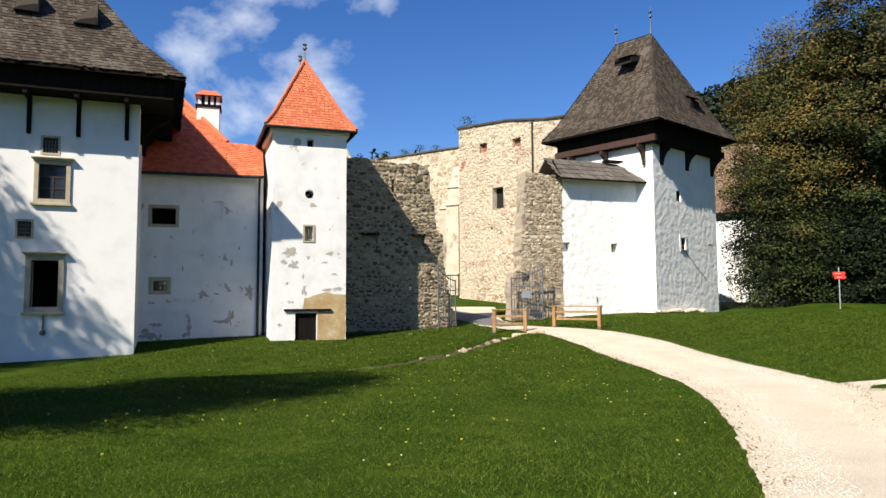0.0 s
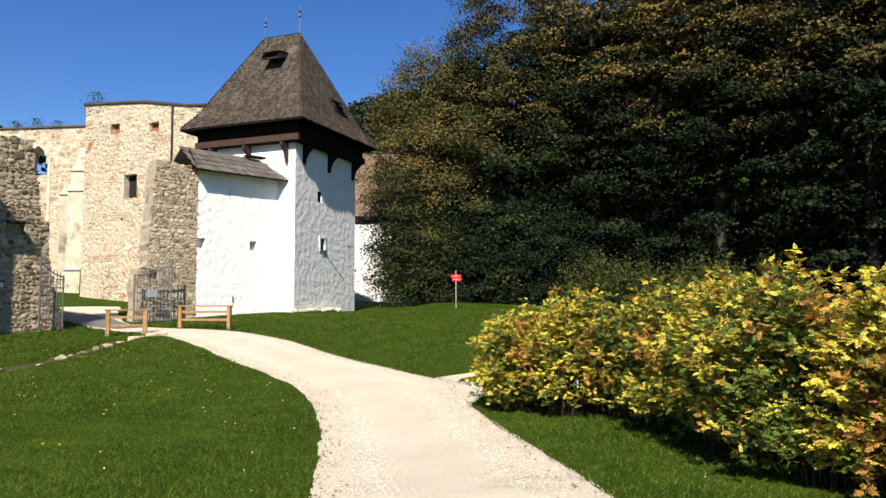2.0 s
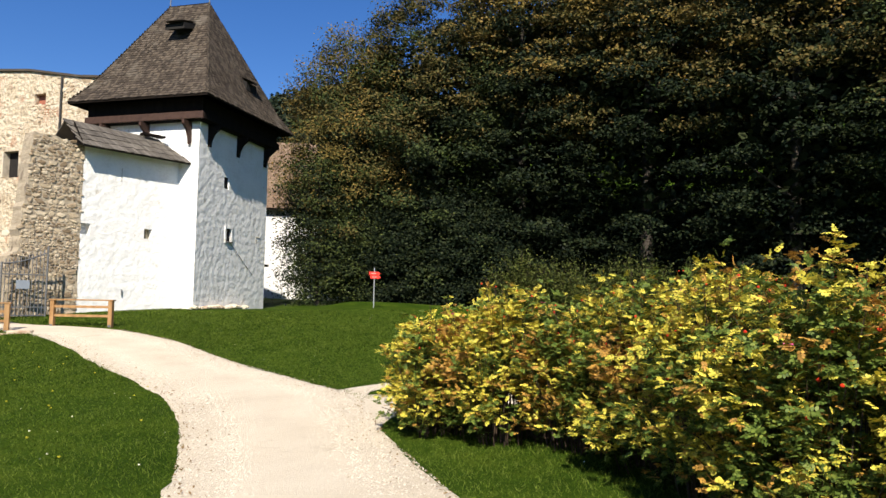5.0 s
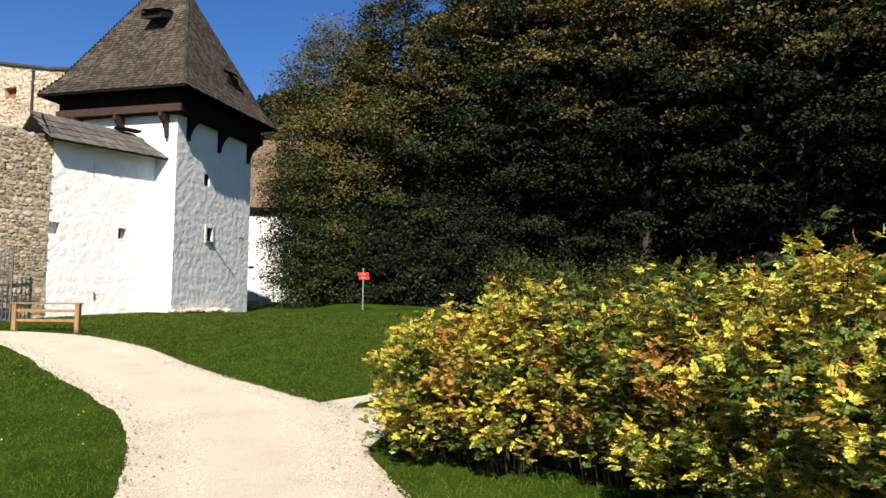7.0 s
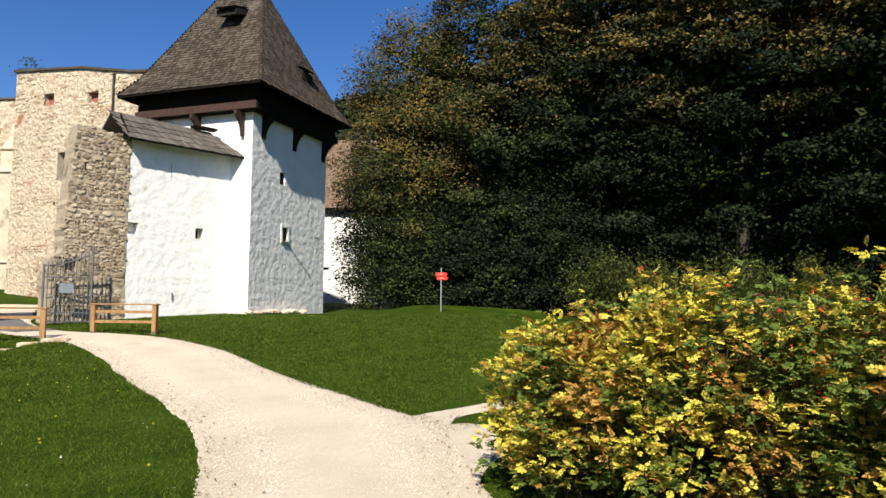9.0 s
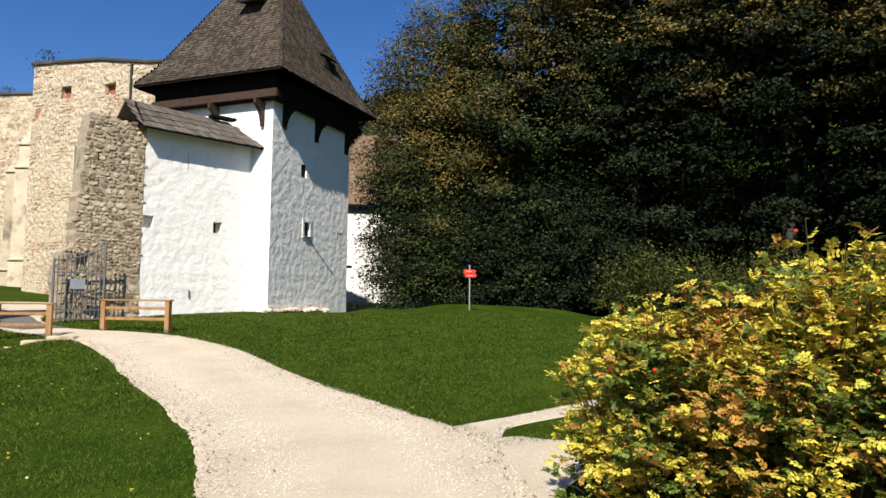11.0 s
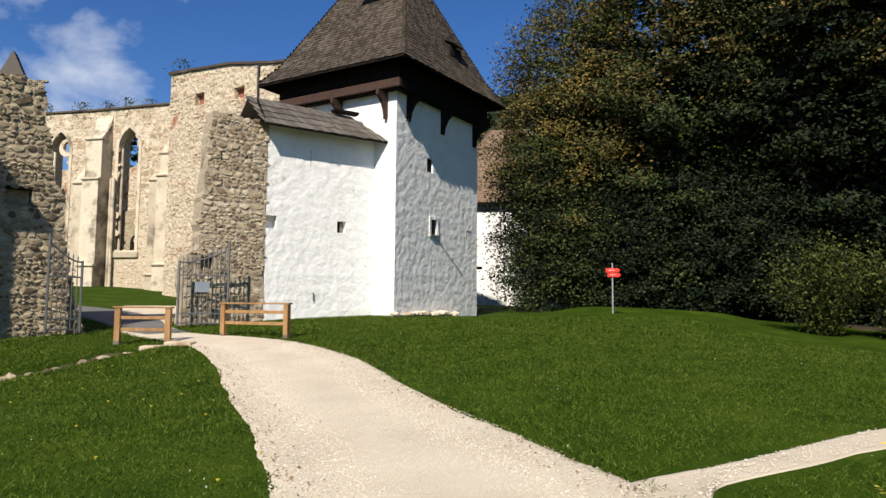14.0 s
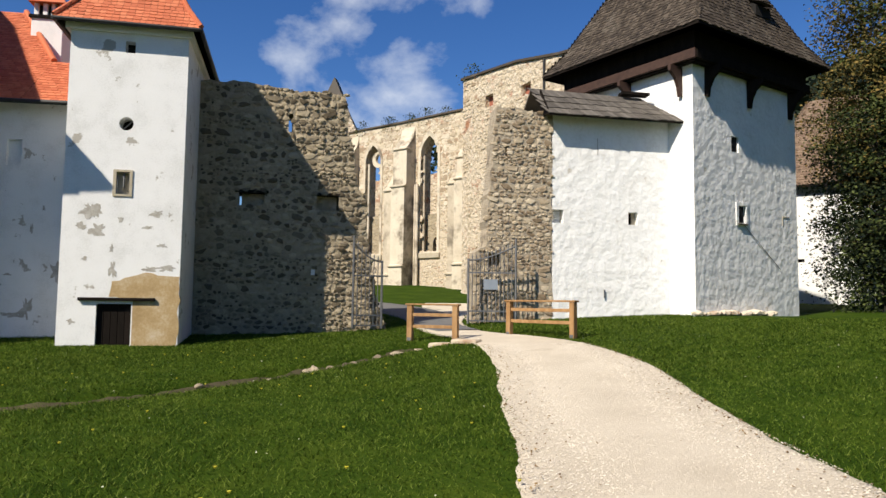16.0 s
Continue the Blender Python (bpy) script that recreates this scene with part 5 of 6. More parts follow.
def rail_section(a, b, label):
    """A stretch of wooden railing: two square posts, a top plank and two rails."""
    length = math.hypot(b[0] - a[0], b[1] - a[1])
    za, zb = gz(*a), gz(*b)
    r = thing_at("wooden_railing", frame_at(a, b, min(za, zb)), label, "railing", "bridge railings")
    top = 0.98 + max(za, zb) - min(za, zb)
    for x in (0, length):
        p = part("post", box((x - 0.075, -0.075, -0.3), (x + 0.075, 0.075, top - 0.05), bevel=0.008), FENCEWOOD, r)
        part("post_shoe", box((x - 0.06, -0.08, -0.3), (x + 0.06, 0.08, 0.1)), IRON, p)
    part("top_plank", box((-0.12, -0.1, top - 0.048), (length + 0.12, 0.1, top), bevel=0.008), FENCEWOOD, r)
    for z in (0.36, 0.68):
        part("rail", box((0.075, -0.03, z), (length - 0.075, 0.03, z + 0.09), bevel=0.006), FENCEWOOD, r)
    return r


rail_section((2.27, 31.85), (3.58, 31.5), "brown oiled wooden railing beside the small bridge")
rail_section((5.0, 32.5), (6.7, 31.05), "brown oiled wooden railing beside the gravel path")


def build_sign():
    x, y = 21.05, 38.45
    z = gz(x, y)
    s = thing_at("direction_sign", pose(x, y, z, 0, 0, -28), "small red direction board on a grey steel post", "sign")
    part("post", tube([(0, 0, -0.2), (0, 0, 2.2)], 0.035, sides=10), ZINC, s, "galvanised steel post")
    for zz, w, dx in ((1.88, 0.27, -0.02), (1.68, 0.25, 0.03)):
        b = part("board", slab([(-w + dx, zz - 0.09), (w + dx, zz - 0.09), (w + 0.08 + dx, zz), (w + dx, zz + 0.09), (-w + dx, zz + 0.09)], [], 0.02), RED, s, "red arrow-shaped board")
        b.location.y = -0.06
        part("lettering_bar", box((-w * 0.55 + dx, -0.008, zz - 0.02), (w * 0.45 + dx, -0.002, zz + 0.02)), SIGNWHITE, b)
    return s


build_sign()

# the stone edge of the little bridge and stones in the ditch
rng = random.Random(21)
BRIDGE = [(2.75, 31.2, 0.36), (3.35, 31.0, 0.38), (3.95, 30.8, 0.36)]
for x, y, s in BRIDGE:
    bm = box((-s, -0.22, -0.12), (s, 0.22, 0.07), bevel=0.03)
    ob = mesh_object("bridge_slab", bm, PALE_STONE)
    ob.matrix_world = pose(x, y, gz(x, y) + 0.02, rng.uniform(-3, 3), rng.uniform(-3, 3), -18 + rng.uniform(-6, 6))
    tagged(ob, "flat pale stone slab at the little bridge", "stone slab", "bridge slabs")
for x, y, s in ((0.8, 27.8, 0.34), (1.6, 29.1, 0.27), (1.3, 28.7, 0.18), (1.85, 29.7, 0.28), (-0.7, 25.4, 0.15), (0.2, 26.7, 0.17), (2.25, 30.3, 0.3), (1.45, 29.0, 0.17), (1.05, 28.3, 0.15)):
    bm = bmesh.new()
    bmesh.ops.create_icosphere(bm, subdivisions=2, radius=s * 0.72)
    for v in bm.verts:
        v.co *= 0.8 + 0.7 * noise.noise(v.co * 4 + Vector((x * 9, 0, 0)))
        v.co.z *= 0.6
    ob = mesh_object("ditch_stone", bm, STONE)
    ob.matrix_world = pose(x, y, gz(x, y) + 0.02 + s * 0.2, 0, 0, rng.uniform(0, 360))
    tagged(ob, "grey weathered stone lying in the grassy ditch", "stone", "ditch stones")

# ---- trees and shrubs ----


def leaf_quads(rng, centers, size, flat=0.5, aspect=0.6, out=None):
    """Pointed leaf blades at the given places, turned outwards where out is given: vertices and faces."""
    n = len(centers)
    d = rng.normal(0, 1, (n, 3))
    d[:, 2] = d[:, 2] * flat - 0.25
    d /= np.linalg.norm(d, axis=1)[:, None]
    up = rng.normal(0, 0.45, (n, 3)) + np.array([0, 0, 1.0])
    if out is not None:
        up = up * 0.75 + out
    side = np.cross(d, up)
    side /= np.linalg.norm(side, axis=1)[:, None] + 1e-9
    s = (size * rng.uniform(0.65, 1.35, n))[:, None]
    a, t = centers - d * s * 0.5, centers + d * s * 0.5
    l, r = centers + side * s * aspect * 0.5 - d * s * 0.06, centers - side * s * aspect * 0.5 - d * s * 0.06
    verts = np.stack([a, l, t, r], 1).reshape(-1, 3)
    return verts, np.arange(4 * n).reshape(-1, 4)


def crown_places(rng, height, radius, base, boughs, per, flat, low=0.0, high=1.0):
    """Leaf places and the way they face: sprays of leaves on boughs that reach out in tiers and droop at their ends. flat: 1 for level sprays, 0 for round tufts."""
    out, ways = [], []
    for b in range(boughs):
        f = low + (high - low) * ((b + rng.uniform(0, 1)) / boughs) ** 1.1
        a = b * 2.39996 + rng.uniform(-0.5, 0.5)
        belly = min(1.0, 0.72 + 0.9 * f) if f < 0.3 else math.sqrt(max(0.05, 1 - ((f - 0.3) / 0.74) ** 2.3))
        reach = radius * belly * rng.uniform(0.78, 1.14)
        z = base + (height - base) * f
        ray = np.array([math.cos(a), math.sin(a), 0.0])
        side = np.array([-math.sin(a), math.cos(a), 0.0])
        droop = rng.uniform(0.05, 0.3) * flat
        steps = max(3, int(reach * 1.1))
        for k in range(steps):
            t = 0.5 + 0.5 * (k + rng.uniform(0, 1)) / steps
            fan = radius * 0.16 * (1.25 - t)
            c = ray * reach * t + side * rng.normal(0, fan + 0.25)
            c[2] = z + reach * (0.22 * t - droop * t * t) + rng.normal(0, 0.16 + 0.3 * (1 - flat))
            spread = rng.uniform(0.36, 0.72)
            thick = spread * (0.16 + 0.55 * (1 - flat))
            q = np.clip(rng.normal(0, 1, (per, 3)), -1.7, 1.7) * np.array([spread, spread, thick])
            q[:, 2] -= 0.22 * flat * (q[:, 0] ** 2 + q[:, 1] ** 2) / spread
            out.append(c + q)
            way = ray * (1.0 - 0.6 * flat) + np.array([0, 0, 0.5 * (1 - flat) * (f - 0.3)])
            ways.append(np.tile(way, (per, 1)) + q / (spread * 3) * np.array([1, 1, 0.3]))
    return np.concatenate(out), np.concatenate(ways)


def add_limbs(bm, rng, height, radius, trunk_r, n):
    add_tube(bm, [(0, 0, -0.4), (0.05, 0.03, height * 0.25), (-0.1, 0.1, height * 0.55), (0.1, 0, height * 0.85)], trunk_r, trunk_r * 0.25, 9)
    for i in range(n):
        a, z = rng.uniform(0, math.tau), height * rng.uniform(0.14, 0.75)
        r = radius * rng.uniform(0.4, 0.6)
        p = [(0, 0, z), (math.cos(a) * r * 0.45, math.sin(a) * r * 0.45, z + r * 0.28), (math.cos(a + 0.2) * r, math.sin(a + 0.2) * r, z + r * rng.uniform(0.25, 0.6))]
        add_tube(bm, p, trunk_r * 0.3, trunk_r * 0.06, 5)
    return bm


def build_tree(seed, at, height, radius, base, leaf_mats, boughs, per, leaf, label, flat=0.8, group="", filling=2600):
    """A broadleaf tree: trunk and limbs, tiers of leafy boughs and the dense inner foliage that closes the crown."""
    rng = np.random.default_rng(seed)
    z = gz(*at)
    t = thing_at("tree", pose(at[0], at[1], z, 0, 0, seed * 37 % 360), label, "tree", group)
    part("trunk", add_limbs(bmesh.new(), rng, height, radius, height * 0.015 + 0.05, 12), BARK, t)
    share = boughs // len(leaf_mats)
    for mat, low, high in leaf_mats:
        places, ways = crown_places(rng, height, radius, base, share, per, flat, low, high)
        v, f = leaf_quads(rng, places, leaf, out=ways)
        raw_mesh("crown", v, f, mat, t)
    # oversized inner leaves in the near-black tone stand for shade deep in the crown
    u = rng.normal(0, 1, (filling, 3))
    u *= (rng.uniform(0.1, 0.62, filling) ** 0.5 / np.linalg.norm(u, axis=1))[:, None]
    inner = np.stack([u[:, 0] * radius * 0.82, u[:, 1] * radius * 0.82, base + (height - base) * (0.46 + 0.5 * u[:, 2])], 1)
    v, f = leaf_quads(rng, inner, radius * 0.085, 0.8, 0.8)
    raw_mesh("inner_foliage", v, f, LEAF_SHADED, t)
    return t


dense = "tall dense broadleaf tree, dark green with shade in the leaf colour"
turning = "tall broadleaf tree turning olive and rusty brown"
# Near-black leaves low, olive and rusty ones high: crown shade is in the colour.
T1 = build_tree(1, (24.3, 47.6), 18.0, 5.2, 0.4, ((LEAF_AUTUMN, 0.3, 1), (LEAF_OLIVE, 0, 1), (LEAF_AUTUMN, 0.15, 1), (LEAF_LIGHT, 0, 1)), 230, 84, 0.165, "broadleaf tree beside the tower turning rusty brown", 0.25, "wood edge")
T2 = build_tree(2, (28.9, 45.2), 23.5, 6.8, 0.5, ((LEAF_MID, 0, 0.75), (LEAF_SHADED, 0, 1), (LEAF_OLIVE, 0.42, 1)), 180, 100, 0.19, dense, 0.5, "wood edge")
T3 = build_tree(3, (33.2, 40.5), 25, 6.8, 2.4, ((LEAF_SHADED, 0, 0.8), (LEAF_SHADED, 0.1, 1), (LEAF_OLIVE, 0.4, 1), (LEAF_AUTUMN, 0.55, 1)), 160, 64, 0.215, turning, 0.95, "wood edge")
T4 = build_tree(4, (37.0, 33.0), 26, 6.8, 4.4, ((LEAF_SHADED, 0, 0.8), (LEAF_SHADED, 0, 1), (LEAF_OLIVE, 0.3, 1), (LEAF_AUTUMN, 0.4, 1)), 160, 64, 0.215, dense, 1.0, "wood edge")
small_tree = build_tree(5, (20.9, 46.0), 9.5, 2.6, 0.2, ((LEAF_LIGHT, 0, 1), (LEAF_SHADED, 0, 0.9)), 120, 60, 0.15, "young leafy tree at the foot of the tower", 0.45, "wood edge", 900)
for src, x, y, turn, k in ((T3, 38.8, 24.5, 130, 0.98), (T2, 40.5, 15.5, 40, 0.95), (T4, 43, 8, 250, 0.95), (T3, 39, 45, 60, 1.05), (T4, 44, 36, 100, 1.1), (T2, 47, 27, 300, 1.1)):
    c = copy_thing(src, pose(x, y, gz(x, y), 0, 0, turn))
    c.scale = (k, k, k)
    tagged(c, turning if src is T3 else dense)

for x, y, turn, k in ((23.6, 45.6, 50, 0.8), (41.0, 31.0, 310, 0.9), (40.5, 39.0, 20, 0.9), (43.5, 20.5, 100, 0.9)):
    c = copy_thing(small_tree, pose(x, y, gz(x, y) - 0.2, 0, 0, turn))
    c.scale = (k * 1.25, k * 1.25, k)
    tagged(c, "leafy young tree filling the edge of the wood")

# low trees wholly in near-black leaves, the wood's shade put into their colour
low_tree = build_tree(6, (28.6, 42.0), 8.0, 3.0, 0.3, ((LEAF_SHADED, 0, 1), (LEAF_SHADED, 0, 0.8)), 110, 80, 0.18, "low leafy tree at the wood edge, shade in its near-black leaf colour", 0.6, "wood edge", 900)
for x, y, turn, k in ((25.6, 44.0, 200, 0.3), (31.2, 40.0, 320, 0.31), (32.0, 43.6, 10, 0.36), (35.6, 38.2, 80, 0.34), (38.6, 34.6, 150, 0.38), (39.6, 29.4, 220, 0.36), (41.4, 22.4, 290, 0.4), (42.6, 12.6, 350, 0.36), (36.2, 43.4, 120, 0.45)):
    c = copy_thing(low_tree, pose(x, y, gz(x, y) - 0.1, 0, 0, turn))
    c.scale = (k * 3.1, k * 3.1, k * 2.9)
    tagged(c, "low leafy tree of the wood, shade in its near-black leaf colour")


def build_wood_floor():
    """Leaf litter under the trees, over the foot of the slope."""
    xs, ys = np.linspace(0, 1, 60), np.linspace(0, 1, 90)
    gx, gy = np.meshgrid(xs, ys)
    y = 4 + 46 * gy
    border = 36.2 - 0.010 * np.clip(y - 4, 0, 60) ** 1.75 + 0.35 * np.sin(y * 1.9) + 0.25 * np.sin(y * 4.7)
    x = border + (62 - border) * gx ** 1.6
    z = ground_z(x, y) + np.where(gx == 0, -0.02, 0.035)
    nx = len(xs)
    i = (np.arange(len(ys) - 1)[:, None] * nx + np.arange(nx - 1)[None, :]).ravel()
    ob = raw_mesh("wood_floor", np.stack([x, y, z], -1).reshape(-1, 3), np.stack([i, i + 1, i + nx + 1, i + nx], 1), MATS["leaf_mould"], smooth=True)
    tagged(ob, "dark brown leaf litter under the trees", "wood floor", kind="structure")


material("leaf_mould", [(0.018, 0.014, 0.009), (0.04, 0.03, 0.018), (0.07, 0.05, 0.028)], 1.2, 18, 0.95, 0.8, 0.04)
build_wood_floor()

# trees that shade the lawn and the house front, standing beyond the walk
for src, x, y, turn, k in ((T1, -11.6, 8.2, 10, 0.72), (T4, -23.1, 15.5, 77, 0.64)):
    c = copy_thing(src, pose(x, y, gz(x, y), 0, 0, turn))
    c.scale = (k, k, k)
    tagged(c, "broadleaf tree standing on the open lawn", group="lawn trees")


def build_far_wood():
    """The wooded hills beyond: many pointed and rounded crowns in one mass, on the slope of the ground."""
    rng = np.random.default_rng(77)
    places, ways, size = [], [], []

    def crown(x, y, z, h, r, pointed, n=60):
        v = rng.normal(0, 1, (n, 3))
        v /= np.linalg.norm(v, axis=1)[:, None]
        f = rng.uniform(0, 1, n)
        rr = r * ((1 - f) ** 0.8 if pointed else np.sin(math.pi * (0.08 + 0.9 * f))) * rng.uniform(0.75, 1.1, n)
        a = rng.uniform(0, math.tau, n)
        places.append(np.stack([x + rr * np.cos(a), y + rr * np.sin(a), z + h * f], 1))
        ways.append(np.stack([np.cos(a), np.sin(a), np.full(n, 0.3)], 1))

    for _ in range(4200):
        x, y = rng.uniform(24, 150), rng.uniform(60, 230)
        if x < y * 0.3 or x > y * 0.62 or (x < 45 and y < 80):
            continue
        crown(x, y, gz(x, y) - 1, rng.uniform(9, 15), rng.uniform(2.4, 3.8), rng.uniform() < 0.4)
    for x in np.arange(-14, 24, 1.7):
        y = 150 + rng.uniform(-8, 8)
        crown(x + rng.uniform(-1.2, 1.2), y, 2, rng.uniform(27.5, 31.5), rng.uniform(3.6, 5.0), rng.uniform() < 0.5, 260)
    verts, faces = leaf_quads(rng, np.concatenate(places), 1.5, 0.6, 0.7, np.concatenate(ways))
    ob = raw_mesh("far_wood", verts, faces, NEEDLE)
    tagged(ob, "dark mixed forest on the hills beyond", "forest", kind="stuff")


build_far_wood()


def build_shrub(seed, at, height, radius, label):
    rng = np.random.default_rng(seed)
    s = thing_at("shrub", pose(at[0], at[1], gz(*at)), label, "shrub", "green shrubs")
    bm = bmesh.new()
    tips = []
    for _ in range(60):
        a, lean = rng.uniform(0, math.tau), rng.uniform(0.1, 1.0) * radius
        h = height * rng.uniform(0.6, 1.08) * (1 - 0.25 * (lean / radius) ** 2)
        p = [np.array([0.2 * math.cos(a), 0.2 * math.sin(a), 0]), np.array([lean * 0.6 * math.cos(a), lean * 0.6 * math.sin(a), h * 0.6]), np.array([lean * 1.05 * math.cos(a), lean * 1.05 * math.sin(a), h])]
        add_tube(bm, p, 0.015, 0.004, 4)
        f = rng.uniform(0.05, 1, 170)[:, None]
        tips.append((1 - f) ** 2 * p[0] + 2 * f * (1 - f) * p[1] + f ** 2 * p[2] + rng.normal(0, 0.2, (170, 3)))
    tagged(part("stem_tangle", bm, CANE, s), kind="stuff")
    v, f = leaf_quads(rng, np.concatenate(tips), 0.13, 1.0)
    raw_mesh("foliage", v, f, LEAF_SHRUB, s)
    return s


build_shrub(41, (27.6, 33.6), 3.8, 2.3, "bright green twiggy shrub at the wood edge")
build_shrub(42, (29.8, 31.6), 3.6, 2.4, "bright green twiggy shrub at the wood edge")
build_shrub(43, (31.6, 29.2), 3.8, 2.4, "bright green twiggy shrub at the wood edge")
build_shrub(44, (33.0, 26.4), 3.6, 2.4, "bright green twiggy shrub at the wood edge")


def unit(v):
    return v / (np.linalg.norm(v, axis=-1, keepdims=True) + 1e-9)


def pinnate(rng, at, d, length):
    """Pinnate leaves: seven toothless oval leaflets each along a rib from at towards d."""
    n = len(at)
    side = unit(np.cross(d, rng.normal(0, 0.5, (n, 3)) + np.array([0, 0, 1.0])))
    nrm = np.cross(side, d)
    out = []
    for t, sgn in ((0.3, 1), (0.3, -1), (0.58, 1), (0.58, -1), (0.86, 1), (0.86, -1), (1.05, 0)):
        ax = unit(d * (0.55 if sgn else 1.0) + side * sgn * 0.85 + nrm * rng.uniform(-0.45, 0.05, (n, 1)))
        w = unit(np.cross(ax, nrm))
        ln = (length * rng.uniform(0.34, 0.46, n))[:, None]
        b = at + d * length[:, None] * t
        out.append(np.stack([b, b + ax * ln * 0.3 + w * ln * 0.33, b + ax * ln * 0.72 + w * ln * 0.27, b + ax * ln, b + ax * ln * 0.72 - w * ln * 0.27, b + ax * ln * 0.3 - w * ln * 0.33], 1))
    verts = np.stack(out, 1).reshape(-1, 3)
    return verts, np.arange(len(verts)).reshape(-1, 6)


def build_rose(seed, at, height, radius, label, yellow=0.35, rust=0.08, count=250):
    """A rugosa rose: arching canes with leafy shoots in green, yellow and rust, red hips and a few pink flowers."""
    rng = np.random.default_rng(seed)
    rose = thing_at("rose_bush", pose(at[0], at[1], gz(*at)), label, "bush", "rose hedge")
    stems, hips = bmesh.new(), bmesh.new()
    centres = rng.normal(0, 1, (14, 3)) * np.array([radius, radius, height * 0.4]) * 0.6 + np.array([0, 0, height * 0.55])
    kind = rng.choice(3, 14, p=[1 - yellow - rust, yellow, rust])
    lobes = rng.uniform(0, math.tau, 4)
    places, ways, kinds = [], [], []
    for c in range(count):
        a = rng.uniform(0, math.tau)
        q = math.sqrt(rng.uniform(0.0, 1.0))
        lobe = 1 + 0.10 * math.sin(3 * a + lobes[0]) + 0.09 * math.sin(5 * a + lobes[1])
        lean = radius * q * lobe
        top = height * (1.04 - 0.46 * q ** 2.4) * rng.uniform(0.72, 1.0) * (1 + 0.07 * math.sin(4 * a + lobes[2]))
        if q > 0.75 and rng.uniform() < 0.55:
            top *= rng.uniform(0.35, 0.75)
        ray = np.array([math.cos(a), math.sin(a), 0.0])
        foot = ray * lean * 0.6 + np.array([0, 0, -0.05])
        mid = ray * lean * 0.74 + np.array([0, 0, top * 0.68])
        tip = np.array([lean * 1.06 * math.cos(a + 0.2), lean * 1.06 * math.sin(a + 0.2), top])
        if c % 2 == 0:
            add_tube(stems, [foot, foot * 0.4 + mid * 0.6, mid * 0.4 + tip * 0.6, tip], 0.009, 0.003, 4)
        for _ in range(7):
            f = rng.uniform(0.2, 1.02) ** 0.62
            p = (1 - f) ** 2 * foot + 2 * f * (1 - f) * mid + f ** 2 * tip + rng.normal(0, 0.07, 3)
            near = int(np.argmin(np.sum((centres - p) ** 2, 1)))
            high = p[2] / height
            k = int(kind[near]) if rng.uniform() < 0.62 else int(rng.choice(3, p=[0.46, 0.45, 0.09]))
            if high < 0.3 and k == 1 and rng.uniform() < 0.4:
                k = 0
            n = int(rng.integers(6, 10))
            d = rng.normal(0, 1, (n, 3)) + ray * 0.5
            d[:, 2] = d[:, 2] * 0.35 + 0.1
            places.append(p + rng.normal(0, 0.022, (n, 3)))
            ways.append(unit(d))
            kinds.append(np.where(rng.uniform(0, 1, n) < 0.82, k, rng.integers(0, 3, n)))
        if rng.uniform() < 0.34 and top > height * 0.5:
            bmesh.ops.create_icosphere(hips, subdivisions=1, radius=rng.uniform(0.010, 0.016), matrix=Matrix.Translation(Vector(tip * 0.97 + rng.normal(0, 0.04, 3))))
        if rng.uniform() < 0.012:
            q, flower = Vector(tip) + Vector((0, 0, 0.05)), bmesh.new()
            hub = flower.verts.new(q)
            for i in range(5):
                an = i * math.tau / 5
                o = Vector((math.cos(an), math.sin(an), 0.35))
                s = Vector((-math.sin(an), math.cos(an), 0)) * 0.022
                flower.faces.new([hub] + [flower.verts.new(w) for w in (q + o * 0.025 + s, q + o * 0.05, q + o * 0.025 - s)])
            part("flower", flower, PETAL, rose, "pink rose flower")
    places, ways, kinds = np.concatenate(places), np.concatenate(ways), np.concatenate(kinds)
    tagged(part("cane_tangle", stems, CANE, rose), kind="stuff")
    for k, (name, mat) in enumerate((("green_foliage", ROSE_GREEN), ("yellow_foliage", ROSE_YELLOW), ("rusty_foliage", ROSE_RUST))):
        of = kinds == k
        if of.any():
            v, f = pinnate(rng, places[of], ways[of], rng.uniform(0.058, 0.095, int(of.sum())))
            raw_mesh(name, v, f, mat, rose)
    if hips.verts:
        tagged(part("hip_cluster", hips, HIP, rose, "bright red rose hips"), kind="stuff")
    else:
        hips.free()
    return rose


def rose_hedge():
    words = "rugosa rose bush with yellowing leaves and red hips"
    rusty = "rugosa rose bush with rusty orange and green leaves"
    green = "tall rugosa rose bush, mostly green with yellow tips"
    for i, (x, y, hgt, r, yel, rust, lab) in enumerate((
            (8.5, 12.3, 1.76, 0.87, 0.5, 0.06, words), (8.9, 11.2, 2.08, 1.0, 0.46, 0.1, words), (9.3, 9.9, 1.95, 1.0, 0.2, 0.3, rusty), (9.2, 8.6, 2.05, 1.05, 0.3, 0.15, words),
            (8.4, 7.3, 2.04, 1.1, 0.3, 0.16, green), (7.9, 6.1, 2.02, 1.05, 0.66, 0.12, words), (8.0, 4.8, 2.04, 1.0, 0.66, 0.1, words), (10.4, 11.6, 1.7, 0.9, 0.3, 0.1, green), (10.6, 9.8, 1.7, 0.95, 0.3, 0.15, words))):
        build_rose(200 + i, (x, y), hgt, r, lab, yel, rust)


rose_hedge()


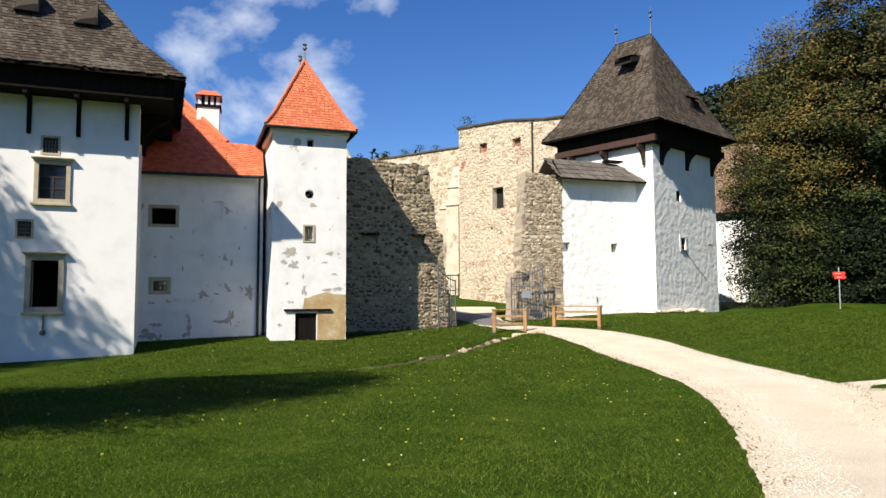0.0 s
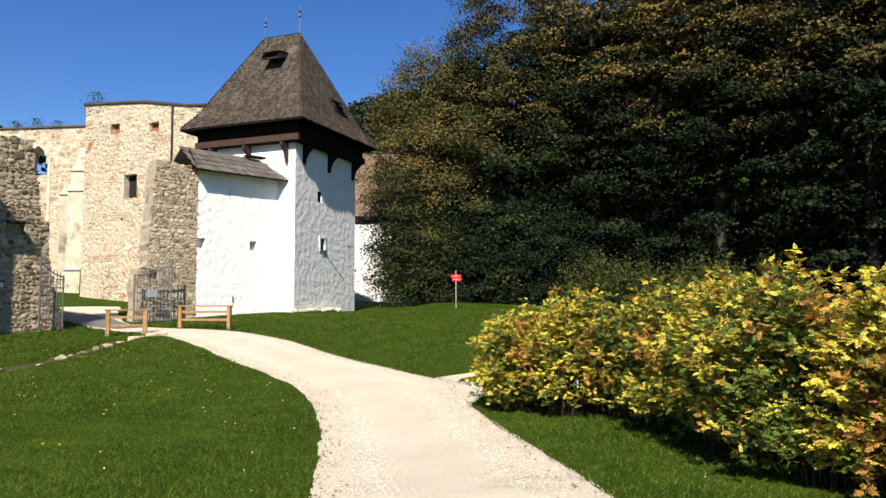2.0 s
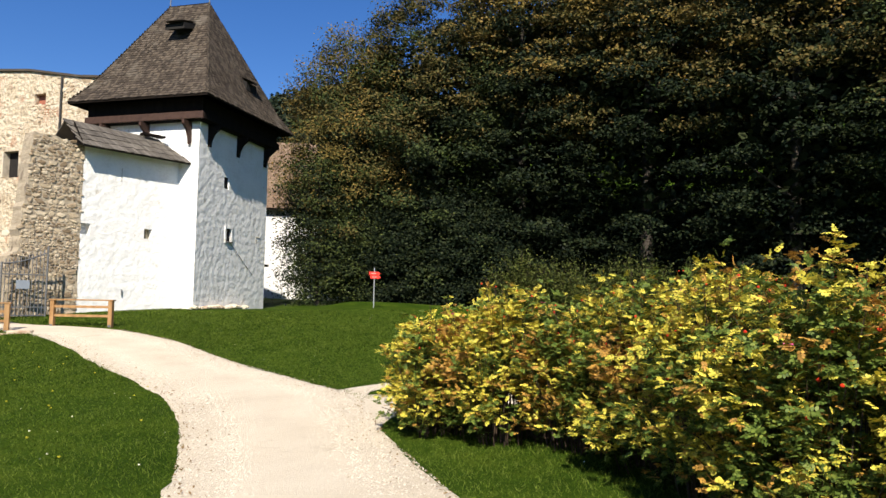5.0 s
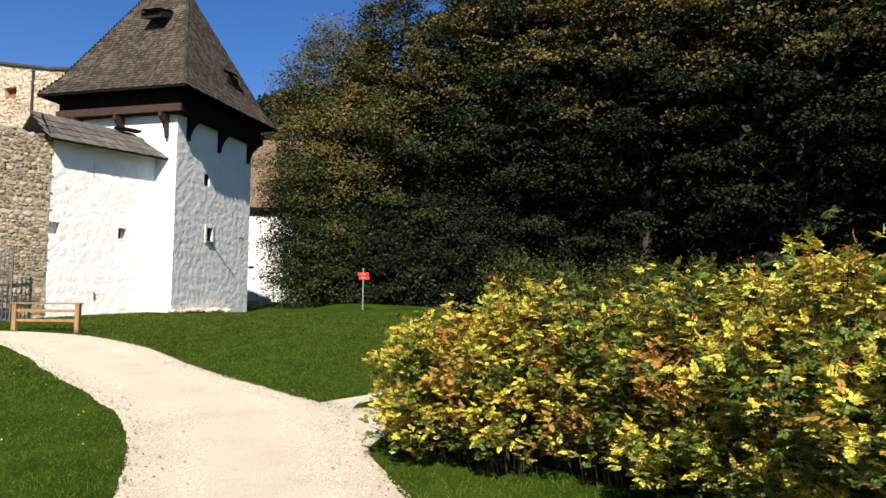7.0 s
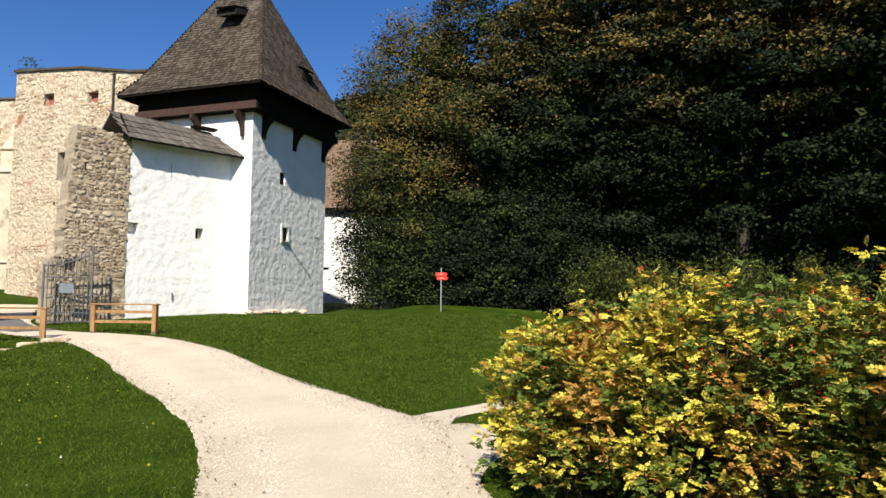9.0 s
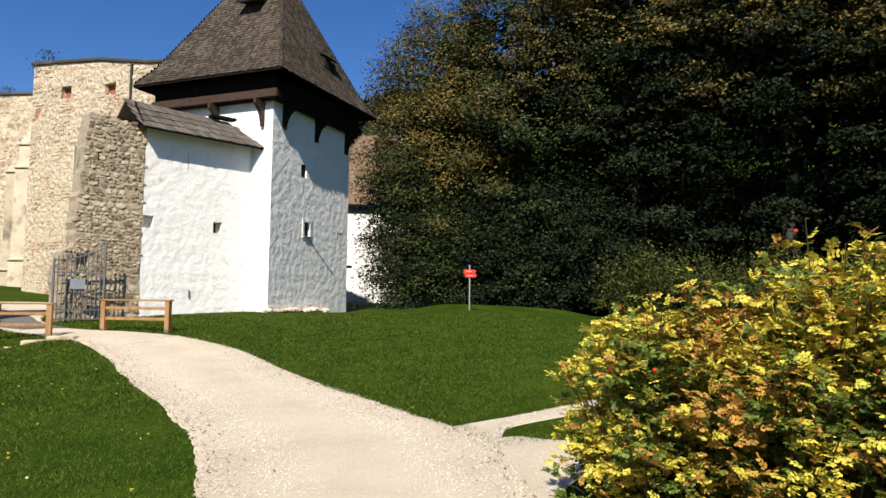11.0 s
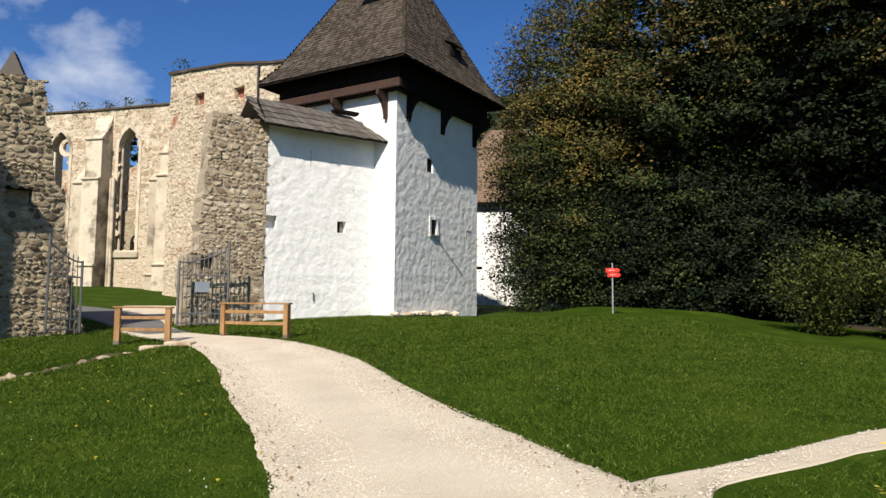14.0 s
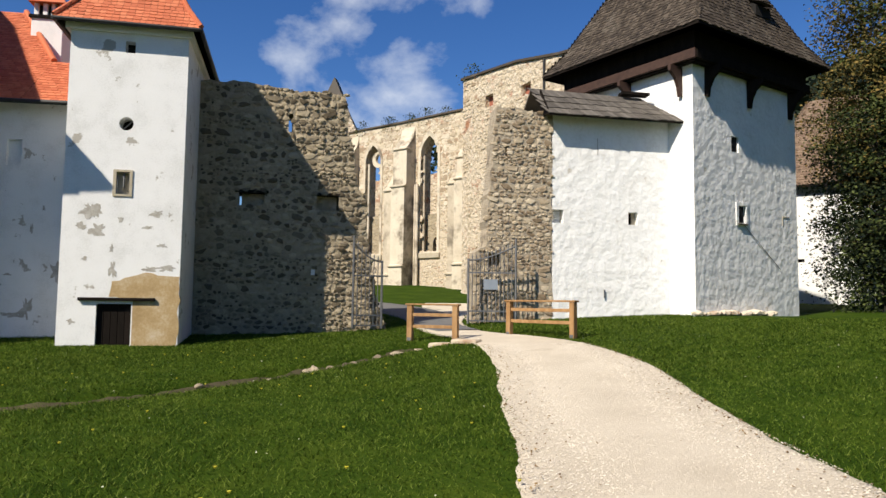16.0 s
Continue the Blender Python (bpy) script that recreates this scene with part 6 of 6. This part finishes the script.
# ---- grass blades, gravel, small plants ----
def lawn_mask(x, y):
    """Where grass grows: off the ways and out of the walls."""
    l, r = resample(LEFT_EDGE, 200), resample(RIGHT_EDGE, 200)
    lx, rx = np.interp(y, l[:, 1], l[:, 0]), np.interp(y, r[:, 1], r[:, 0])
    edge = 0.10 * np.abs(np.sin(x * 13.7 + y * 7.3) * np.sin(y * 5.1 - x * 3.3))
    on_path = (x > lx + edge) & (x < rx - edge)
    fork = (to_line(x, y, (FORK_A + FORK_B) / 2) < 0.42) & (x > 9)
    spur = (to_line(x, y, (SPUR_A + SPUR_B)[1:] / 2) < 0.62) & (x > 8)
    return ~(on_path | fork | spur | (to_line(x + 0.15, y - 0.1, DITCH) < 0.13))


def build_grass():
    rng = np.random.default_rng(5)
    n = 1250000
    # denser near the walked line
    x, y = rng.uniform(-12, 24, n), 0.5 + rng.uniform(0, 1, n) ** 1.15 * 43
    keep = lawn_mask(x, y) & (rng.uniform(0, 1, n) < np.clip(1.3 - y / 42, 0.12, 1) * np.clip(1.6 - np.abs(x - 3) / 16, 0.1, 1))
    keep &= ~((x > 11.2) & (y > 37))
    x, y = x[keep], y[keep]
    n = len(x)
    z = ground_z(x, y)
    tuft = np.sin(x * 5.1 + 2 * np.sin(y * 1.7)) * np.sin(y * 4.3 + 2 * np.sin(x * 1.3))
    h = rng.uniform(0.026, 0.062, n) * (1 + 0.35 * np.sin(x * 0.9) * np.cos(y * 0.7) + 0.3 * np.clip(tuft, 0, 1) ** 2) + 0.0012 * np.clip(y - 18, 0, 20)
    a, lean = rng.uniform(0, math.tau, n), rng.normal(0, 0.8, n)
    w = 0.0045 + 0.00045 * np.clip(y - 14, 0, 40)
    dx, dy = np.cos(a) * w, np.sin(a) * w
    base0, base1 = np.stack([x - dx, y - dy, z - 0.005], 1), np.stack([x + dx, y + dy, z - 0.005], 1)
    tip = np.stack([x + h * lean, y + h * rng.normal(0, 0.8, n), z + h * 0.8], 1)
    verts = np.stack([base0, base1, tip], 1).reshape(-1, 3)
    ob = raw_mesh("grass", verts, np.arange(3 * n).reshape(-1, 3), BLADE)
    tagged(ob, "short green lawn grass blades", "grass", kind="stuff")


build_grass()


def build_gravel():
    rng = np.random.default_rng(9)
    n = 52000
    y = rng.uniform(1, 30, n) ** 1.0
    l, r = resample(LEFT_EDGE, 300), resample(RIGHT_EDGE, 300)
    f = rng.uniform(0, 1, n)
    lx, rx = np.interp(y, l[:, 1], l[:, 0]), np.interp(y, r[:, 1], r[:, 0])
    x = lx + (rx - lx) * (f * 0.98 + 0.01)
    for a, b, count in ((FORK_A, FORK_B, 1100), (SPUR_A, SPUR_B, 1800)):
        l, r = resample(a[:6], 300), resample(b[:6], 300)
        k, f = rng.integers(0, 300, count), rng.uniform(0.06, 0.94, count)
        x, y = np.r_[x, l[k, 0] + (r[k, 0] - l[k, 0]) * f], np.r_[y, l[k, 1] + (r[k, 1] - l[k, 1]) * f]
    n = len(x)
    z = ground_z(x, y) + 0.028
    s = rng.uniform(0.004, 0.012, n) * (1 + 0.02 * y)
    oct_v = np.array([(1, 0, 0), (0, 1, 0), (-1, 0, 0), (0, -1, 0), (0, 0, 0.7)])
    a = rng.uniform(0, math.tau, n)
    c, q = np.cos(a), np.sin(a)
    vx = oct_v[None, :, 0] * c[:, None] - oct_v[None, :, 1] * q[:, None]
    vy = oct_v[None, :, 0] * q[:, None] + oct_v[None, :, 1] * c[:, None]
    verts = np.stack([x[:, None] + vx * s[:, None], y[:, None] + vy * s[:, None] * 0.8, z[:, None] + (oct_v[None, :, 2] - 0.2) * s[:, None]], -1).reshape(-1, 3)
    t = np.array([(0, 1, 4), (1, 2, 4), (2, 3, 4), (3, 0, 4)])
    faces = (np.arange(n)[:, None, None] * 5 + t[None]).reshape(-1, 3)
    ob = raw_mesh("loose_gravel", verts, faces, PEBBLE)
    tagged(ob, "loose pale limestone chippings on the path", "gravel", kind="stuff")


build_gravel()


def build_dandelions():
    rng = np.random.default_rng(15)
    bm = bmesh.new()
    for _ in range(150):
        x, y = rng.uniform(-9, 6), rng.uniform(8, 30)
        if not lawn_mask(np.array([x]), np.array([y]))[0]:
            continue
        bmesh.ops.create_cone(bm, cap_ends=True, segments=7, radius1=0.008, radius2=0.02, depth=0.02, matrix=Matrix.Translation((x, y, gz(x, y) + 0.06)))
    ob = mesh_object("dandelions", bm, DANDELION)
    tagged(ob, "scattered small yellow lawn flowers", "flowers", kind="stuff")


build_dandelions()


def build_clover():
    """Small pale clover heads in the turf, too many to count."""
    rng = np.random.default_rng(16)
    n = 520
    x, y = rng.uniform(-10, 20, n), rng.uniform(5, 36, n)
    keep = lawn_mask(x, y)
    x, y = x[keep], y[keep]
    p = np.stack([x, y, ground_z(x, y) + 0.05], 1)
    v, f = leaf_quads(rng, p, 0.026, 1.0, 0.9)
    tagged(raw_mesh("clover_heads", v, f, MATS["clover_head"]), "tiny pale clover flowers in the lawn", "flowers", kind="stuff")


material("clover_head", [(0.35, 0.38, 0.2), (0.55, 0.55, 0.42)], 8, 40, 0.8, 0)
build_clover()


def build_wall_plants():
    """Tufts of weeds on the tops of the ruined walls."""
    rng = np.random.default_rng(51)
    for x, y, z, h in ((1.9, 54.6, 14.8, 1.1), (-7.6, 65.0, 14.2, 1.0), (-5.2, 63.4, 14.2, 0.9), (-2.0, 61.8, 14.3, 1.0), (-0.6, 61.0, 14.3, 0.7), (-9.2, 65.9, 14.2, 0.8), (-3.4, 62.6, 14.25, 0.8)):
        w = thing_at("wall_weeds", pose(x, y, z), "green weeds growing on the ruined wall top", "plant", "wall weeds")
        pts = rng.normal(0, 1, (320, 3)) * np.array([0.3, 0.3, 0.0])
        pts[:, 2] = rng.uniform(-0.45, 0.8 * h, 320)
        pts[:, :2] *= (1.2 - pts[:, 2:] / h * 0.7)
        v, f = leaf_quads(rng, pts, 0.11, 1.2)
        raw_mesh("foliage", v, f, LEAF_LIGHT, w)


build_wall_plants()


def build_litter():
    """Dry leaves and twigs blown to the borders of the path."""
    rng = np.random.default_rng(61)
    n = 1300
    y = rng.uniform(6, 30, n)
    l, r = resample(LEFT_EDGE, 300), resample(RIGHT_EDGE, 300)
    lx, rx = np.interp(y, l[:, 1], l[:, 0]), np.interp(y, r[:, 1], r[:, 0])
    f = np.where(rng.uniform(0, 1, n) < 0.5, rng.beta(1, 16, n), rng.beta(16, 1, n))
    x = lx + (rx - lx) * (0.01 + 0.98 * f)
    p = np.stack([x, y, ground_z(x, y) + 0.045], 1)
    v, q = leaf_quads(rng, p, 0.042, 0.1, 0.5)
    tagged(raw_mesh("leaf_litter", v, q, MATS["dry_leaf"]), "dry brown leaves lying along the path", "leaves", kind="stuff")


material("dry_leaf", [(0.10, 0.06, 0.03), (0.2, 0.13, 0.06), (0.28, 0.2, 0.1)], 8, 40, 0.9, 0, island=0.6)
build_litter()
